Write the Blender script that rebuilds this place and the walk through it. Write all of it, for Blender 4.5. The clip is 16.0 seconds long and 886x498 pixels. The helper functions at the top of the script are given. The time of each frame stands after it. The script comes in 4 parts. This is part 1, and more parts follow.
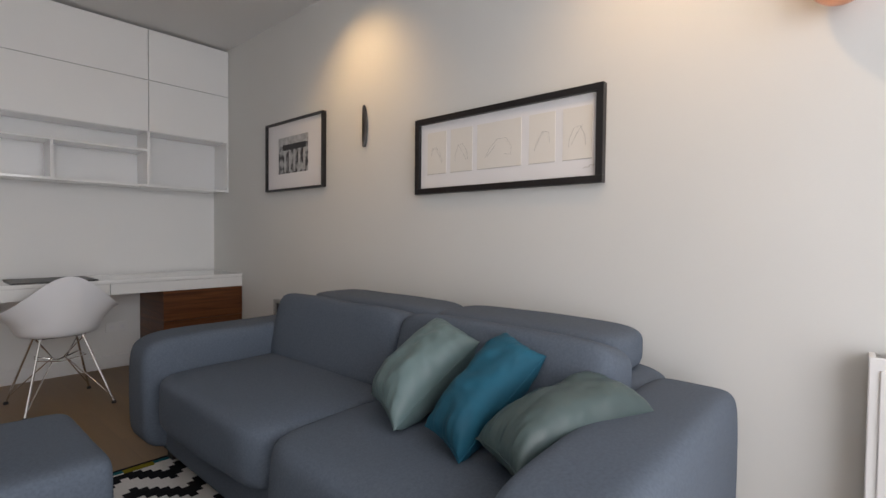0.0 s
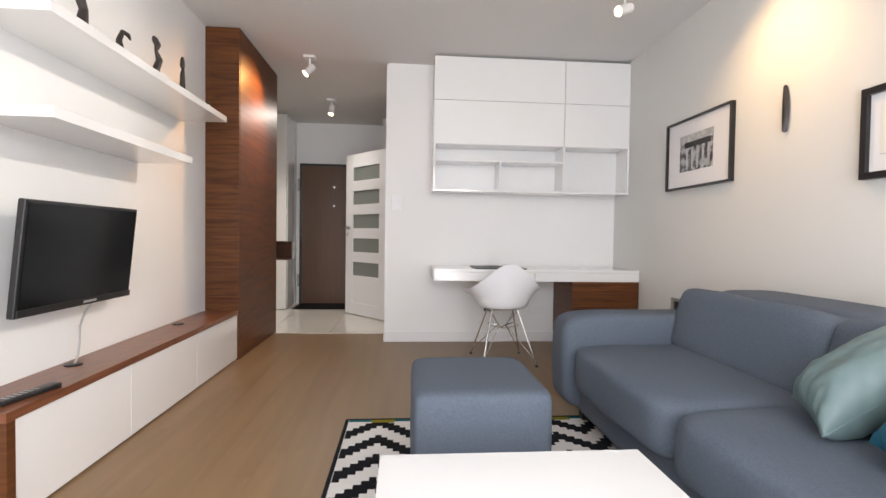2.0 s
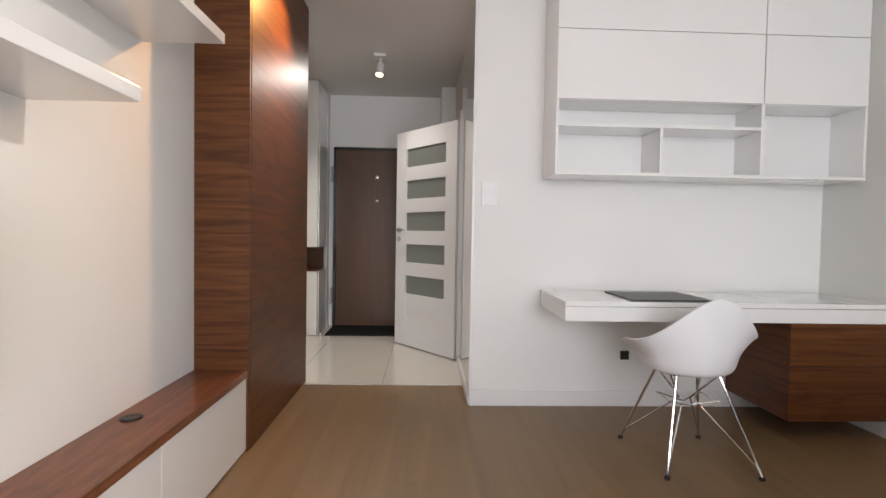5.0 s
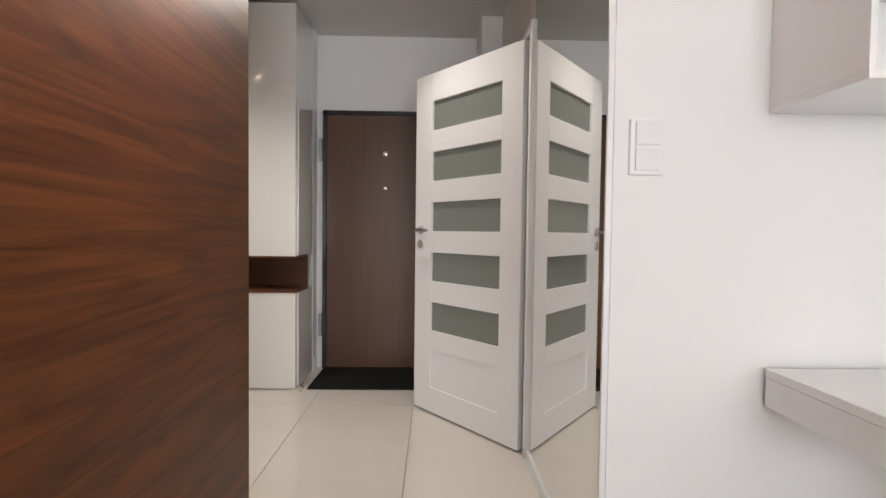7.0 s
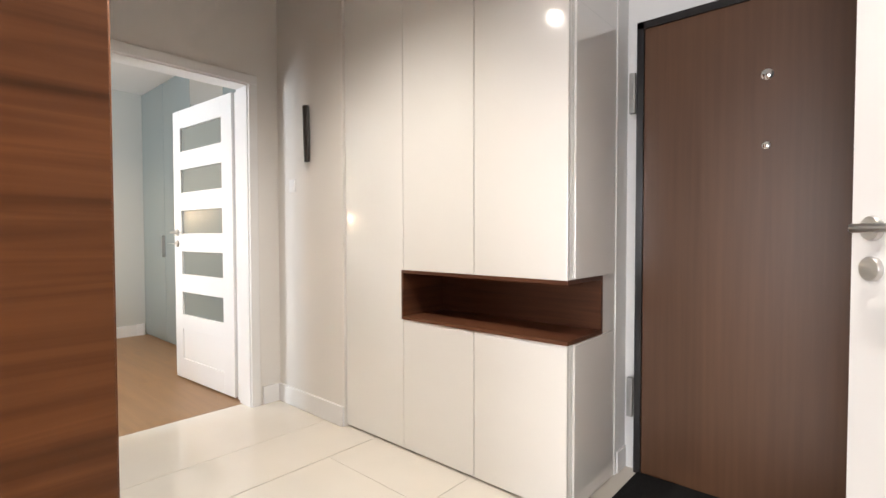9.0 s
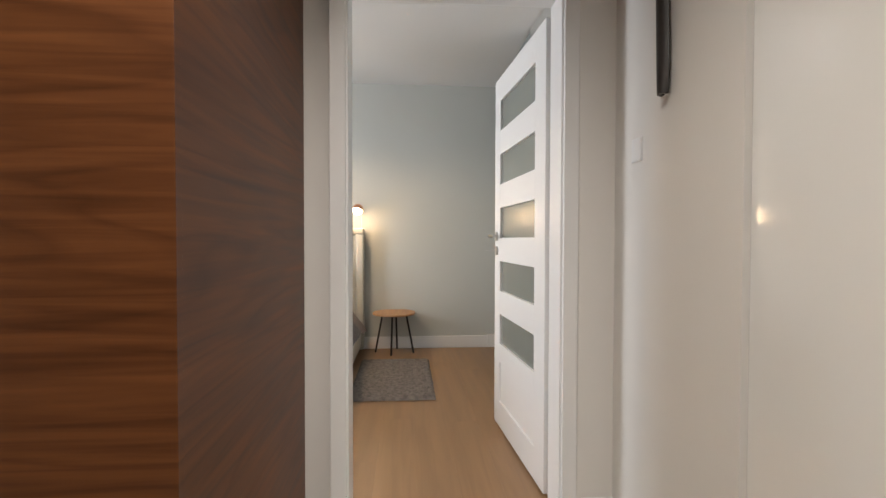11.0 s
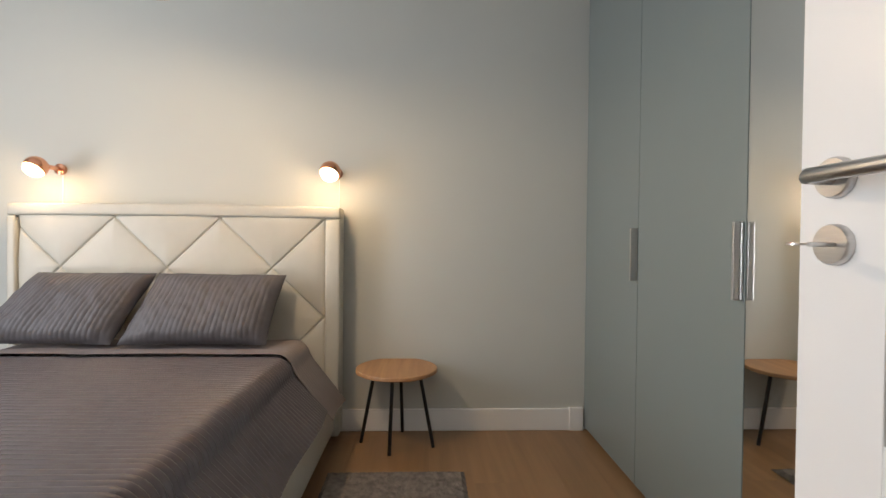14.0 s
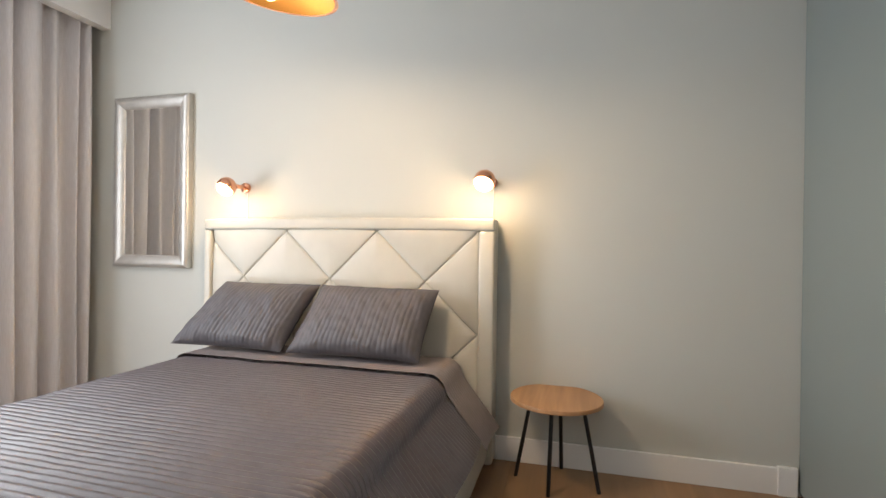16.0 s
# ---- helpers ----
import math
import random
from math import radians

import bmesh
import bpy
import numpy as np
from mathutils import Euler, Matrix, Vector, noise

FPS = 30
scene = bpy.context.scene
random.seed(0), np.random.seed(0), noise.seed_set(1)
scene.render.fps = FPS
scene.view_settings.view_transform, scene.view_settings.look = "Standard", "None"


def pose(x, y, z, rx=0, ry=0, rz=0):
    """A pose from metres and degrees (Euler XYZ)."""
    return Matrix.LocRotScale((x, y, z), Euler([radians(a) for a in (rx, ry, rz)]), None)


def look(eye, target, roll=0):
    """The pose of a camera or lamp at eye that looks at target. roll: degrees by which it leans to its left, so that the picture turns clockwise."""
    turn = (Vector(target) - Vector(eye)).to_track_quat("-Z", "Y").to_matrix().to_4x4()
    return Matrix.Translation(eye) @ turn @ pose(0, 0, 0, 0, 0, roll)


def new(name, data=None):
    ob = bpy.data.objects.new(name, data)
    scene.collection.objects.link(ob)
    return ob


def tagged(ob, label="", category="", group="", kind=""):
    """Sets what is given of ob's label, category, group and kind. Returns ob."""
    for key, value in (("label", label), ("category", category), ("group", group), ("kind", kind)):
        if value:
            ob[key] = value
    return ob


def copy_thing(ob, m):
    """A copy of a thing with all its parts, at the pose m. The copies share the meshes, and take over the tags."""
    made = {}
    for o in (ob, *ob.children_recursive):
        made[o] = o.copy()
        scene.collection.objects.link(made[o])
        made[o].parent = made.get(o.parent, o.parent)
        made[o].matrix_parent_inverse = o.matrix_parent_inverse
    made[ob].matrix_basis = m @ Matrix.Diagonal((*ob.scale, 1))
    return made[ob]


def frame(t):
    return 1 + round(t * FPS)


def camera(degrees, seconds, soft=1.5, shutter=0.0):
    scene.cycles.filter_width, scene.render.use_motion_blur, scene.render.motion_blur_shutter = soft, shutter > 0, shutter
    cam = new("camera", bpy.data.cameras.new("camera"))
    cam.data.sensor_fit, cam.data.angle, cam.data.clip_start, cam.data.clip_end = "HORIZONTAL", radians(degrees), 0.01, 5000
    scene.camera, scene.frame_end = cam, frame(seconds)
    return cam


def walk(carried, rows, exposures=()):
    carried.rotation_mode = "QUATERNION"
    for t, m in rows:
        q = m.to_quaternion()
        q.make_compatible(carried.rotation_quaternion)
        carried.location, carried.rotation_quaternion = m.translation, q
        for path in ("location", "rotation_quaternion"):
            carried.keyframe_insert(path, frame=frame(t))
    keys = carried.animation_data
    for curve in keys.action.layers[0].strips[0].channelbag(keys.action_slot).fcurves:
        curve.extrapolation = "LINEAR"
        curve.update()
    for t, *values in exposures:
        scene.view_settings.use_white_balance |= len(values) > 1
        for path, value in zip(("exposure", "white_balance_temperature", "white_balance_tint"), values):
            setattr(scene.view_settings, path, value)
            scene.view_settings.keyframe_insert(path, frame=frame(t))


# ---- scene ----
cam = camera(85.4, 16.0)
PATH = [
    (0, (0.046, -0.211, 1.06), (1.546, 1.11, 1.005), 0.6),
    (0.5, (0.075, -0.268, 1.028), (1.098, 1.45, 0.973), 0.6),
    (1, (0.027, -0.322, 1.02), (0.636, 1.583, 0.968), 0.8),
    (1.5, (-0.048, -0.37, 1.019), (0.253, 1.607, 0.965), 0.8),
    (2, (-0.113, -0.363, 1.003), (0.047, 1.63, 0.952), 0.8),
    (2.5, (-0.175, -0.268, 0.985), (-0.09, 1.729, 0.932), 0.8),
    (3, (-0.252, -0.066, 0.993), (-0.236, 1.933, 0.935), 0.9),
    (3.5, (-0.349, 0.197, 1.028), (-0.351, 2.196, 0.967), 0.9),
    (6, (-0.702, 2.055, 1.069), (-0.587, 4.051, 1.01), 1.0),
    (6.5, (-0.748, 2.48, 1.075), (-0.642, 4.476, 1.011), 0.9),
    (7, (-0.755, 2.926, 1.083), (-0.715, 4.925, 1.017), 0.7),
    (7.5, (-0.714, 3.384, 1.113), (-0.935, 5.37, 1.029), 0.5),
    (8, (-0.691, 3.781, 1.118), (-1.21, 5.711, 1.042), 0.2),
    (8.5, (-0.724, 4.172, 1.122), (-1.673, 5.931, 1.05), -0.1),
    (9, (-0.839, 4.522, 1.087), (-2.165, 6.017, 1.03), -0.1),
    (9.5, (-1.026, 4.84, 1.088), (-2.639, 6.021, 1.034), -0.3),
    (10, (-1.291, 5.09, 1.092), (-3.162, 5.794, 1.041), -0.4),
    (12.5, (-3.215, 5.499, 1.101), (-5.214, 5.482, 1.063), 0.5),
    (13, (-3.61, 5.487, 1.092), (-5.609, 5.47, 1.046), 0.5),
    (13.5, (-3.922, 5.433, 1.058), (-5.921, 5.47, 1.021), 0.7),
    (14, (-4.185, 5.398, 1.025), (-6.183, 5.476, 0.996), 0.6),
    (14.5, (-4.404, 5.392, 1.023), (-6.403, 5.472, 1.003), 0.7),
    (15, (-4.504, 5.378, 1.04), (-6.504, 5.368, 1.017), 0.6),
    (15.5, (-4.485, 5.353, 1.058), (-6.467, 5.087, 1.032), 0.6),
    (16, (-4.385, 5.321, 1.054), (-6.317, 4.805, 1.049), 0.8),
]
EXPOSURES = [(0, -0.68), (0.5, -0.03), (1.0, 0.36), (1.5, 0.42), (2.5, 0.38), (3.5, 0.38), (6.0, 0.25), (7.0, 0.5), (7.5, 1.1), (8.0, 1.2), (8.5, 1.5), (9.0, 1.42), (9.5, 0.85), (10.0, 0.78), (12.5, 0.6), (13.0, 0.2), (13.5, -0.02), (14.0, 0.48), (14.5, 0.85), (15.0, 0.8), (15.5, 0.78), (16.0, 0.8)]
walk(cam, [(t, look(eye, target, roll)) for t, eye, target, roll in PATH], EXPOSURES)

# ---- world and light ----
world = bpy.data.worlds.new("sky")
scene.world = world
world.use_nodes = True
wn = world.node_tree
sky = wn.nodes.new("ShaderNodeTexSky")
sky.sky_type, sky.sun_disc, sky.sun_elevation, sky.sun_rotation = "NISHITA", False, radians(35), radians(200)
wn.links.new(sky.outputs[0], wn.nodes["Background"].inputs[0])
wn.nodes["Background"].inputs[1].default_value = 0.12


def lamp(name, kind, m, watts, colour, **more):
    data = bpy.data.lights.new(name, kind)
    data.energy, data.color = watts, colour
    for key, value in more.items():
        if key == "size":
            data.shape, data.size, data.size_y = "RECTANGLE", value[0], value[1]
        elif key == "radius":
            data.shadow_soft_size = value
        elif key == "cone":
            data.spot_size, data.spot_blend = radians(value[0]), value[1]
    ob = new(name, data)
    ob.matrix_world = m
    return ob


DAY, NORTH_DAY = (0.96, 0.955, 1.0), (0.9, 0.94, 1.0)
lamp("living_daylight", "AREA", pose(0.15, -1.66, 1.25, 90, 0, 0), 112, DAY, size=(2.5, 2.2))
lamp("bedroom_daylight", "AREA", pose(-4.97, 2.28, 1.3, 90, 0, 0), 46, NORTH_DAY, size=(0.92, 2.1))
# head of each ceiling spot and the place it is turned to; the last spot is added
SOFT, AMBER = (1.0, 0.925, 0.84), (1.0, 0.63, 0.3)
SPOTS = [((-0.99, 4.12, 2.50), (-1.43, 3.85, 1.95), 62, (1.0, 0.5, 0.17), 110), ((-1.0, 5.5, 2.50), (-1.15, 4.9, 0.8), 38, SOFT, 145),
         ((1.3, 2.7, 2.50), (-1.68, 1.75, 1.2), 120, (1.0, 0.9, 0.8), 62), ((1.38, 2.05, 2.50), (1.93, 2.1, 1.75), 27, AMBER, 110), ((1.38, 0.25, 2.50), (1.93, 0.3, 1.75), 30, AMBER, 110),
         # made-up fill spot that brightens the far hall and wardrobe
         ((-2.3, 5.15, 2.50), (-2.5, 5.3, 0.2), 54, SOFT, 145)]
for at, to, watts, tint, wide in SPOTS:
    way = (Vector(to) - Vector(at)).normalized()
    lamp("spot_light", "SPOT", look(Vector(at) + way * 0.075, to), watts, tint, radius=0.022, cone=(wide, 1.0))
SCONCES = [(-6.632, 4.92, 1.375), (-6.632, 3.482, 1.375)]
for x, y, z in SCONCES:
    lamp("sconce_light", "POINT", pose(x + 0.034, y - 0.002, z - 0.05), 1.8, (1.0, 0.68, 0.38), radius=0.022)
lamp("pendant_light", "POINT", pose(-5.6, 4.467, 1.795), 20.0, (1.0, 0.74, 0.5), radius=0.045)


# ---- materials ----
def mat(name, colour, rough=0.5, metal=0.0, vary=0.06, scale=3.0, grain=(1, 1, 1), bump=0.0, bump_scale=200.0, second=None, sharp=(0.3, 0.7),
        coat=0.0, glow=0.0, random_tone=0.0, spec=0.5, detail=6.0, warp=0.0):
    m = bpy.data.materials.new(name)
    m.use_nodes = True
    nt = m.node_tree
    b = nt.nodes["Principled BSDF"]
    b.inputs["Roughness"].default_value, b.inputs["Metallic"].default_value = rough, metal
    b.inputs["Coat Weight"].default_value, b.inputs["Specular IOR Level"].default_value = coat, spec
    b.inputs["Coat Roughness"].default_value = 0.06
    co = nt.nodes.new("ShaderNodeTexCoord")
    mp = nt.nodes.new("ShaderNodeMapping")
    mp.inputs["Scale"].default_value = grain
    nt.links.new(co.outputs["Object"], mp.inputs[0])
    source = mp.outputs[0]
    if random_tone:
        info = nt.nodes.new("ShaderNodeObjectInfo")
        shift = nt.nodes.new("ShaderNodeVectorMath")
        shift.operation = "MULTIPLY_ADD"
        nt.links.new(info.outputs["Random"], shift.inputs[0])
        shift.inputs[1].default_value = (37, 19, 23)
        nt.links.new(source, shift.inputs[2])
        source = shift.outputs[0]
    n = nt.nodes.new("ShaderNodeTexNoise")
    n.inputs["Scale"].default_value, n.inputs["Detail"].default_value, n.inputs["Distortion"].default_value = scale, detail, warp
    nt.links.new(source, n.inputs["Vector"])
    r = nt.nodes.new("ShaderNodeValToRGB")
    c = np.array(colour)
    d = np.array(second) if second is not None else c * (1 - 2 * vary)
    r.color_ramp.elements[0].position, r.color_ramp.elements[1].position = sharp
    r.color_ramp.elements[0].color, r.color_ramp.elements[1].color = (*d, 1), (*c, 1)
    nt.links.new(n.outputs["Fac"], r.inputs[0])
    colour_out = r.outputs[0]
    if random_tone:
        hsv = nt.nodes.new("ShaderNodeHueSaturation")
        rng = nt.nodes.new("ShaderNodeMapRange")
        rng.inputs[3].default_value, rng.inputs[4].default_value = 1 - random_tone, 1 + random_tone
        nt.links.new(info.outputs["Random"], rng.inputs[0])
        nt.links.new(rng.outputs[0], hsv.inputs["Value"])
        nt.links.new(colour_out, hsv.inputs["Color"])
        colour_out = hsv.outputs[0]
    nt.links.new(colour_out, b.inputs["Base Color"])
    # roughness wanders a little
    rr = nt.nodes.new("ShaderNodeMapRange")
    rr.inputs[3].default_value, rr.inputs[4].default_value = max(0.02, rough * 0.85), min(1, rough * 1.15)
    nt.links.new(n.outputs["Fac"], rr.inputs[0])
    nt.links.new(rr.outputs[0], b.inputs["Roughness"])
    if bump:
        n2 = nt.nodes.new("ShaderNodeTexNoise")
        n2.inputs["Scale"].default_value, n2.inputs["Detail"].default_value = bump_scale, 4
        nt.links.new(source if bump_scale < 60 else co.outputs["Object"], n2.inputs["Vector"])
        bp = nt.nodes.new("ShaderNodeBump")
        bp.inputs["Strength"].default_value, bp.inputs["Distance"].default_value = bump, 0.002
        nt.links.new(n2.outputs["Fac"], bp.inputs["Height"])
        nt.links.new(bp.outputs[0], b.inputs["Normal"])
    if glow:
        b.inputs["Emission Color"].default_value, b.inputs["Emission Strength"].default_value = (*colour, 1), glow
    return m


WHITE_WALL = mat("white_wall_paint", (0.82, 0.82, 0.81), 0.75, vary=0.012, scale=1.5, bump=0.12, bump_scale=260)
GREY_WALL = mat("pale_grey_wall_paint", (0.68, 0.68, 0.66), 0.75, vary=0.015, scale=1.5, bump=0.15, bump_scale=260)
SAGE_WALL = mat("grey_green_wall_paint", (0.53, 0.54, 0.51), 0.75, vary=0.015, scale=1.5, bump=0.15, bump_scale=260)
BEIGE_WALL = mat("warm_white_wall_paint", (0.74, 0.72, 0.69), 0.7, vary=0.012, scale=1.5, bump=0.12, bump_scale=260)
CEILING = mat("ceiling_paint", (0.72, 0.715, 0.705), 0.8, vary=0.012, scale=1.2, bump=0.1, bump_scale=200)
WHITE_TRIM = mat("white_satin_paint", (0.8, 0.8, 0.8), 0.35, vary=0.01)
LACQUER = mat("white_lacquer", (0.83, 0.83, 0.82), 0.12, vary=0.008, coat=0.6)
GLOSS = mat("high_gloss_ivory_lacquer", (0.82, 0.81, 0.785), 0.09, vary=0.01, coat=0.9)


def veneer(name, light, dark, rough, grain, figure, coat=0.0):
    """Walnut veneer: broad wavering figure, dark growth lines and fine pores along the board."""
    m = mat(name, light, rough, scale=2.4, grain=grain, second=dark, sharp=(0.25, 0.75), bump=0.04, bump_scale=40, warp=0.9, detail=10, spec=0.3, coat=coat)
    nt = m.node_tree
    b = nt.nodes["Principled BSDF"]
    base = b.inputs["Base Color"].links[0].from_socket
    co = nt.nodes.new("ShaderNodeTexCoord")
    mp = nt.nodes.new("ShaderNodeMapping")
    mp.inputs["Scale"].default_value = figure
    nt.links.new(co.outputs["Object"], mp.inputs[0])
    # growth rings cut lengthwise: bands of a slow noise field
    slow = nt.nodes.new("ShaderNodeTexNoise")
    slow.inputs["Scale"].default_value, slow.inputs["Detail"].default_value, slow.inputs["Distortion"].default_value = 1.0, 3.0, 0.4
    nt.links.new(mp.outputs[0], slow.inputs["Vector"])
    times = nt.nodes.new("ShaderNodeMath")
    times.operation = "MULTIPLY"
    times.inputs[1].default_value = 13.0
    nt.links.new(slow.outputs["Fac"], times.inputs[0])
    saw = nt.nodes.new("ShaderNodeMath")
    saw.operation = "FRACT"
    nt.links.new(times.outputs[0], saw.inputs[0])
    ramp = nt.nodes.new("ShaderNodeValToRGB")
    ramp.color_ramp.elements[0].position, ramp.color_ramp.elements[0].color = 0.0, (0.5, 0.45, 0.42, 1)
    ramp.color_ramp.elements[1].position, ramp.color_ramp.elements[1].color = 0.3, (1, 1, 1, 1)
    late = ramp.color_ramp.elements.new(0.85)
    late.color = (0.95, 0.92, 0.9, 1)
    end = ramp.color_ramp.elements.new(1.0)
    end.color = (0.55, 0.5, 0.46, 1)
    nt.links.new(saw.outputs[0], ramp.inputs[0])
    mix = nt.nodes.new("ShaderNodeMix")
    mix.data_type, mix.blend_type = "RGBA", "MULTIPLY"
    mix.inputs[0].default_value = 0.55
    nt.links.new(base, mix.inputs[6])
    nt.links.new(ramp.outputs[0], mix.inputs[7])
    nt.links.new(mix.outputs[2], b.inputs["Base Color"])
    return m


WALNUT = veneer("walnut_veneer", (0.172, 0.062, 0.019), (0.062, 0.02, 0.006), 0.42, (0.7, 0.7, 16), (0.36, 0.36, 3.4))
WALNUT_TOP = veneer("walnut_veneer_top", (0.24, 0.092, 0.042), (0.12, 0.04, 0.018), 0.33, (16, 0.8, 16), (4.5, 0.7, 4.5), 0.25)
DARK_WALNUT = mat("dark_walnut", (0.13, 0.05, 0.024), 0.35, scale=2.2, grain=(0.7, 0.7, 13), second=(0.05, 0.017, 0.009), warp=0.6, detail=8)
ENTRANCE = mat("brown_veneer_door", (0.115, 0.054, 0.026), 0.4, scale=3, grain=(16, 16, 0.5), second=(0.093, 0.042, 0.02), detail=8)
OAK = mat("oak_laminate", (0.265, 0.17, 0.088), 0.42, scale=1.6, grain=(9, 0.6, 1), second=(0.18, 0.112, 0.055), sharp=(0.2, 0.8), random_tone=0.012, bump=0.03, bump_scale=30, detail=8, warp=0.5)
OAK_CROSS = mat("oak_laminate_bedroom", (0.34, 0.2, 0.1), 0.4, scale=1.6, grain=(0.8, 12, 1), second=(0.22, 0.125, 0.06), sharp=(0.2, 0.8), random_tone=0.025, bump=0.03, bump_scale=30, detail=8, warp=0.5)
TILE = mat("cream_polished_tile", (0.7, 0.66, 0.59), 0.16, scale=2.5, vary=0.03, random_tone=0.02, coat=0.3)
GROUT = mat("grout", (0.4, 0.36, 0.31), 0.8)
SOFA = mat("blue_grey_felt", (0.112, 0.136, 0.173), 0.92, scale=140, vary=0.11, bump=0.6, bump_scale=380, spec=0.25)
SAGE_SATIN = mat("sage_satin", (0.135, 0.2, 0.205), 0.5, scale=6, vary=0.1, bump=0.25, bump_scale=16)
TEAL_CLOTH = mat("teal_cotton", (0.004, 0.088, 0.145), 0.8, scale=10, vary=0.15, bump=0.3, bump_scale=18)
GREEN_SATIN = mat("grey_green_satin", (0.07, 0.105, 0.105), 0.42, scale=6, vary=0.12, bump=0.3, bump_scale=14)
BLACK_PAINT = mat("black_lacquer", (0.012, 0.011, 0.012), 0.35)
PAPER = mat("white_mount_paper", (0.78, 0.77, 0.78), 0.8, vary=0.01)
SHEET = mat("cream_drawing_paper", (0.76, 0.73, 0.68), 0.85, vary=0.015)
PENCIL_AND_SHADE = mat("pencil_line_and_sheet_shade", (0.5, 0.48, 0.45), 0.9)
PHOTO = mat("grey_photograph", (0.42, 0.43, 0.44), 0.5, scale=22, second=(0.03, 0.03, 0.035), sharp=(0.42, 0.6))
PHOTO_LIGHT = mat("pale_photograph", (0.55, 0.56, 0.57), 0.5, scale=30, vary=0.2)
PHOTO_DARK = mat("dark_photograph", (0.03, 0.03, 0.033), 0.5, scale=40, vary=0.3)
EBONY = mat("dark_carved_wood", (0.028, 0.02, 0.016), 0.45, scale=30, vary=0.3, bump=0.4, bump_scale=60)
SCREEN = mat("black_screen", (0.004, 0.005, 0.006), 0.16, vary=0.02, spec=0.25)
PLASTIC = mat("black_plastic", (0.014, 0.014, 0.015), 0.4)
GREY_PLASTIC = mat("grey_cable_plastic", (0.4, 0.4, 0.4), 0.5)
CHROME = mat("chrome", (0.82, 0.82, 0.82), 0.12, metal=1.0, vary=0.02)
STEEL = mat("brushed_steel", (0.62, 0.61, 0.6), 0.3, metal=1.0, vary=0.05, scale=30, grain=(1, 1, 12))
SHELL = mat("white_moulded_plastic", (0.78, 0.78, 0.8), 0.35, vary=0.01)
COPPER = mat("polished_copper", (0.85, 0.42, 0.26), 0.22, metal=1.0, vary=0.04)
GOLD = mat("orange_gilt_inside", (0.95, 0.46, 0.1), 0.35, metal=1.0, vary=0.04)
BULB = mat("lit_bulb", (1.0, 0.74, 0.42), 0.3, glow=14)
SPOT_GLASS = mat("lit_spot_lens", (1.0, 0.66, 0.34), 0.3, glow=10)
LEATHER = mat("cream_leather", (0.56, 0.54, 0.475), 0.42, scale=8, vary=0.04, bump=0.12, bump_scale=300)
QUILT = mat("grey_brown_quilted_satin", (0.1, 0.088, 0.098), 0.42, scale=24, vary=0.12, bump=0.4, bump_scale=120)
QUILT_LIGHT = mat("mauve_grey_quilt_lining", (0.22, 0.19, 0.19), 0.6, scale=24, vary=0.08, bump=0.2, bump_scale=120)
SHAM = mat("charcoal_quilted_satin", (0.1, 0.093, 0.103), 0.55, scale=24, vary=0.1, bump=0.25, bump_scale=120)
TABLE_OAK = mat("oak_table_veneer", (0.48, 0.27, 0.13), 0.42, scale=2, grain=(1, 14, 1), second=(0.33, 0.17, 0.075), detail=8, warp=0.4)
GREY_SHAG = mat("grey_shag_wool", (0.24, 0.215, 0.2), 0.95, scale=34, second=(0.12, 0.11, 0.105), sharp=(0.3, 0.7), bump=0.8, bump_scale=160, spec=0.1)
WARDROBE = mat("grey_green_lacquer", (0.215, 0.25, 0.245), 0.32, vary=0.015)
SILVER = mat("silver_leaf_frame", (0.6, 0.585, 0.555), 0.42, metal=0.7, scale=15, vary=0.08, bump=0.1, bump_scale=80)
CURTAIN = mat("grey_satin_curtain", (0.6, 0.59, 0.62), 0.5, scale=40, vary=0.06, grain=(6, 6, 0.5))
MAT_FIBRE = mat("dark_doormat_fibre", (0.022, 0.022, 0.022), 0.95, scale=150, vary=0.3, bump=0.8, bump_scale=300, spec=0.1)
MIRROR = mat("mirror", (0.88, 0.89, 0.88), 0.012, metal=1.0, vary=0.0)
FROST = mat("grey_frosted_glass", (0.21, 0.225, 0.205), 0.22, vary=0.01, scale=1.0, detail=1, spec=0.5)
RUG_WHITE = mat("white_wool", (0.74, 0.72, 0.69), 0.95, scale=120, vary=0.06, bump=0.5, bump_scale=300, spec=0.1)
RUG_BLACK = mat("black_wool", (0.016, 0.016, 0.02), 0.95, scale=120, vary=0.3, bump=0.5, bump_scale=300, spec=0.1)
RUG_TEAL = mat("teal_wool", (0.02, 0.14, 0.17), 0.95, scale=120, vary=0.2, spec=0.1)
RUG_OLIVE = mat("olive_wool", (0.26, 0.22, 0.02), 0.95, scale=120, vary=0.2, spec=0.1)
GREY_METAL = mat("grey_metal_frame", (0.4, 0.4, 0.39), 0.45, metal=0.5)
GRASS = mat("distant_ground", (0.1, 0.12, 0.07), 0.95, scale=0.3, vary=0.2)
GLASS = bpy.data.materials.new("window_glass")
GLASS.use_nodes = True
gb = GLASS.node_tree.nodes["Principled BSDF"]
gb.inputs["Transmission Weight"].default_value, gb.inputs["Roughness"].default_value, gb.inputs["IOR"].default_value = 1.0, 0.0, 1.45


# ---- shape helpers ----
def mesh_of(name, bm, material, smooth=False):
    me = bpy.data.meshes.new(name)
    bmesh.ops.recalc_face_normals(bm, faces=bm.faces)
    bm.to_mesh(me)
    bm.free()
    me.materials.append(material)
    if smooth:
        me.polygons.foreach_set("use_smooth", [True] * len(me.polygons))
        me.set_sharp_from_angle(angle=radians(40))
    return me


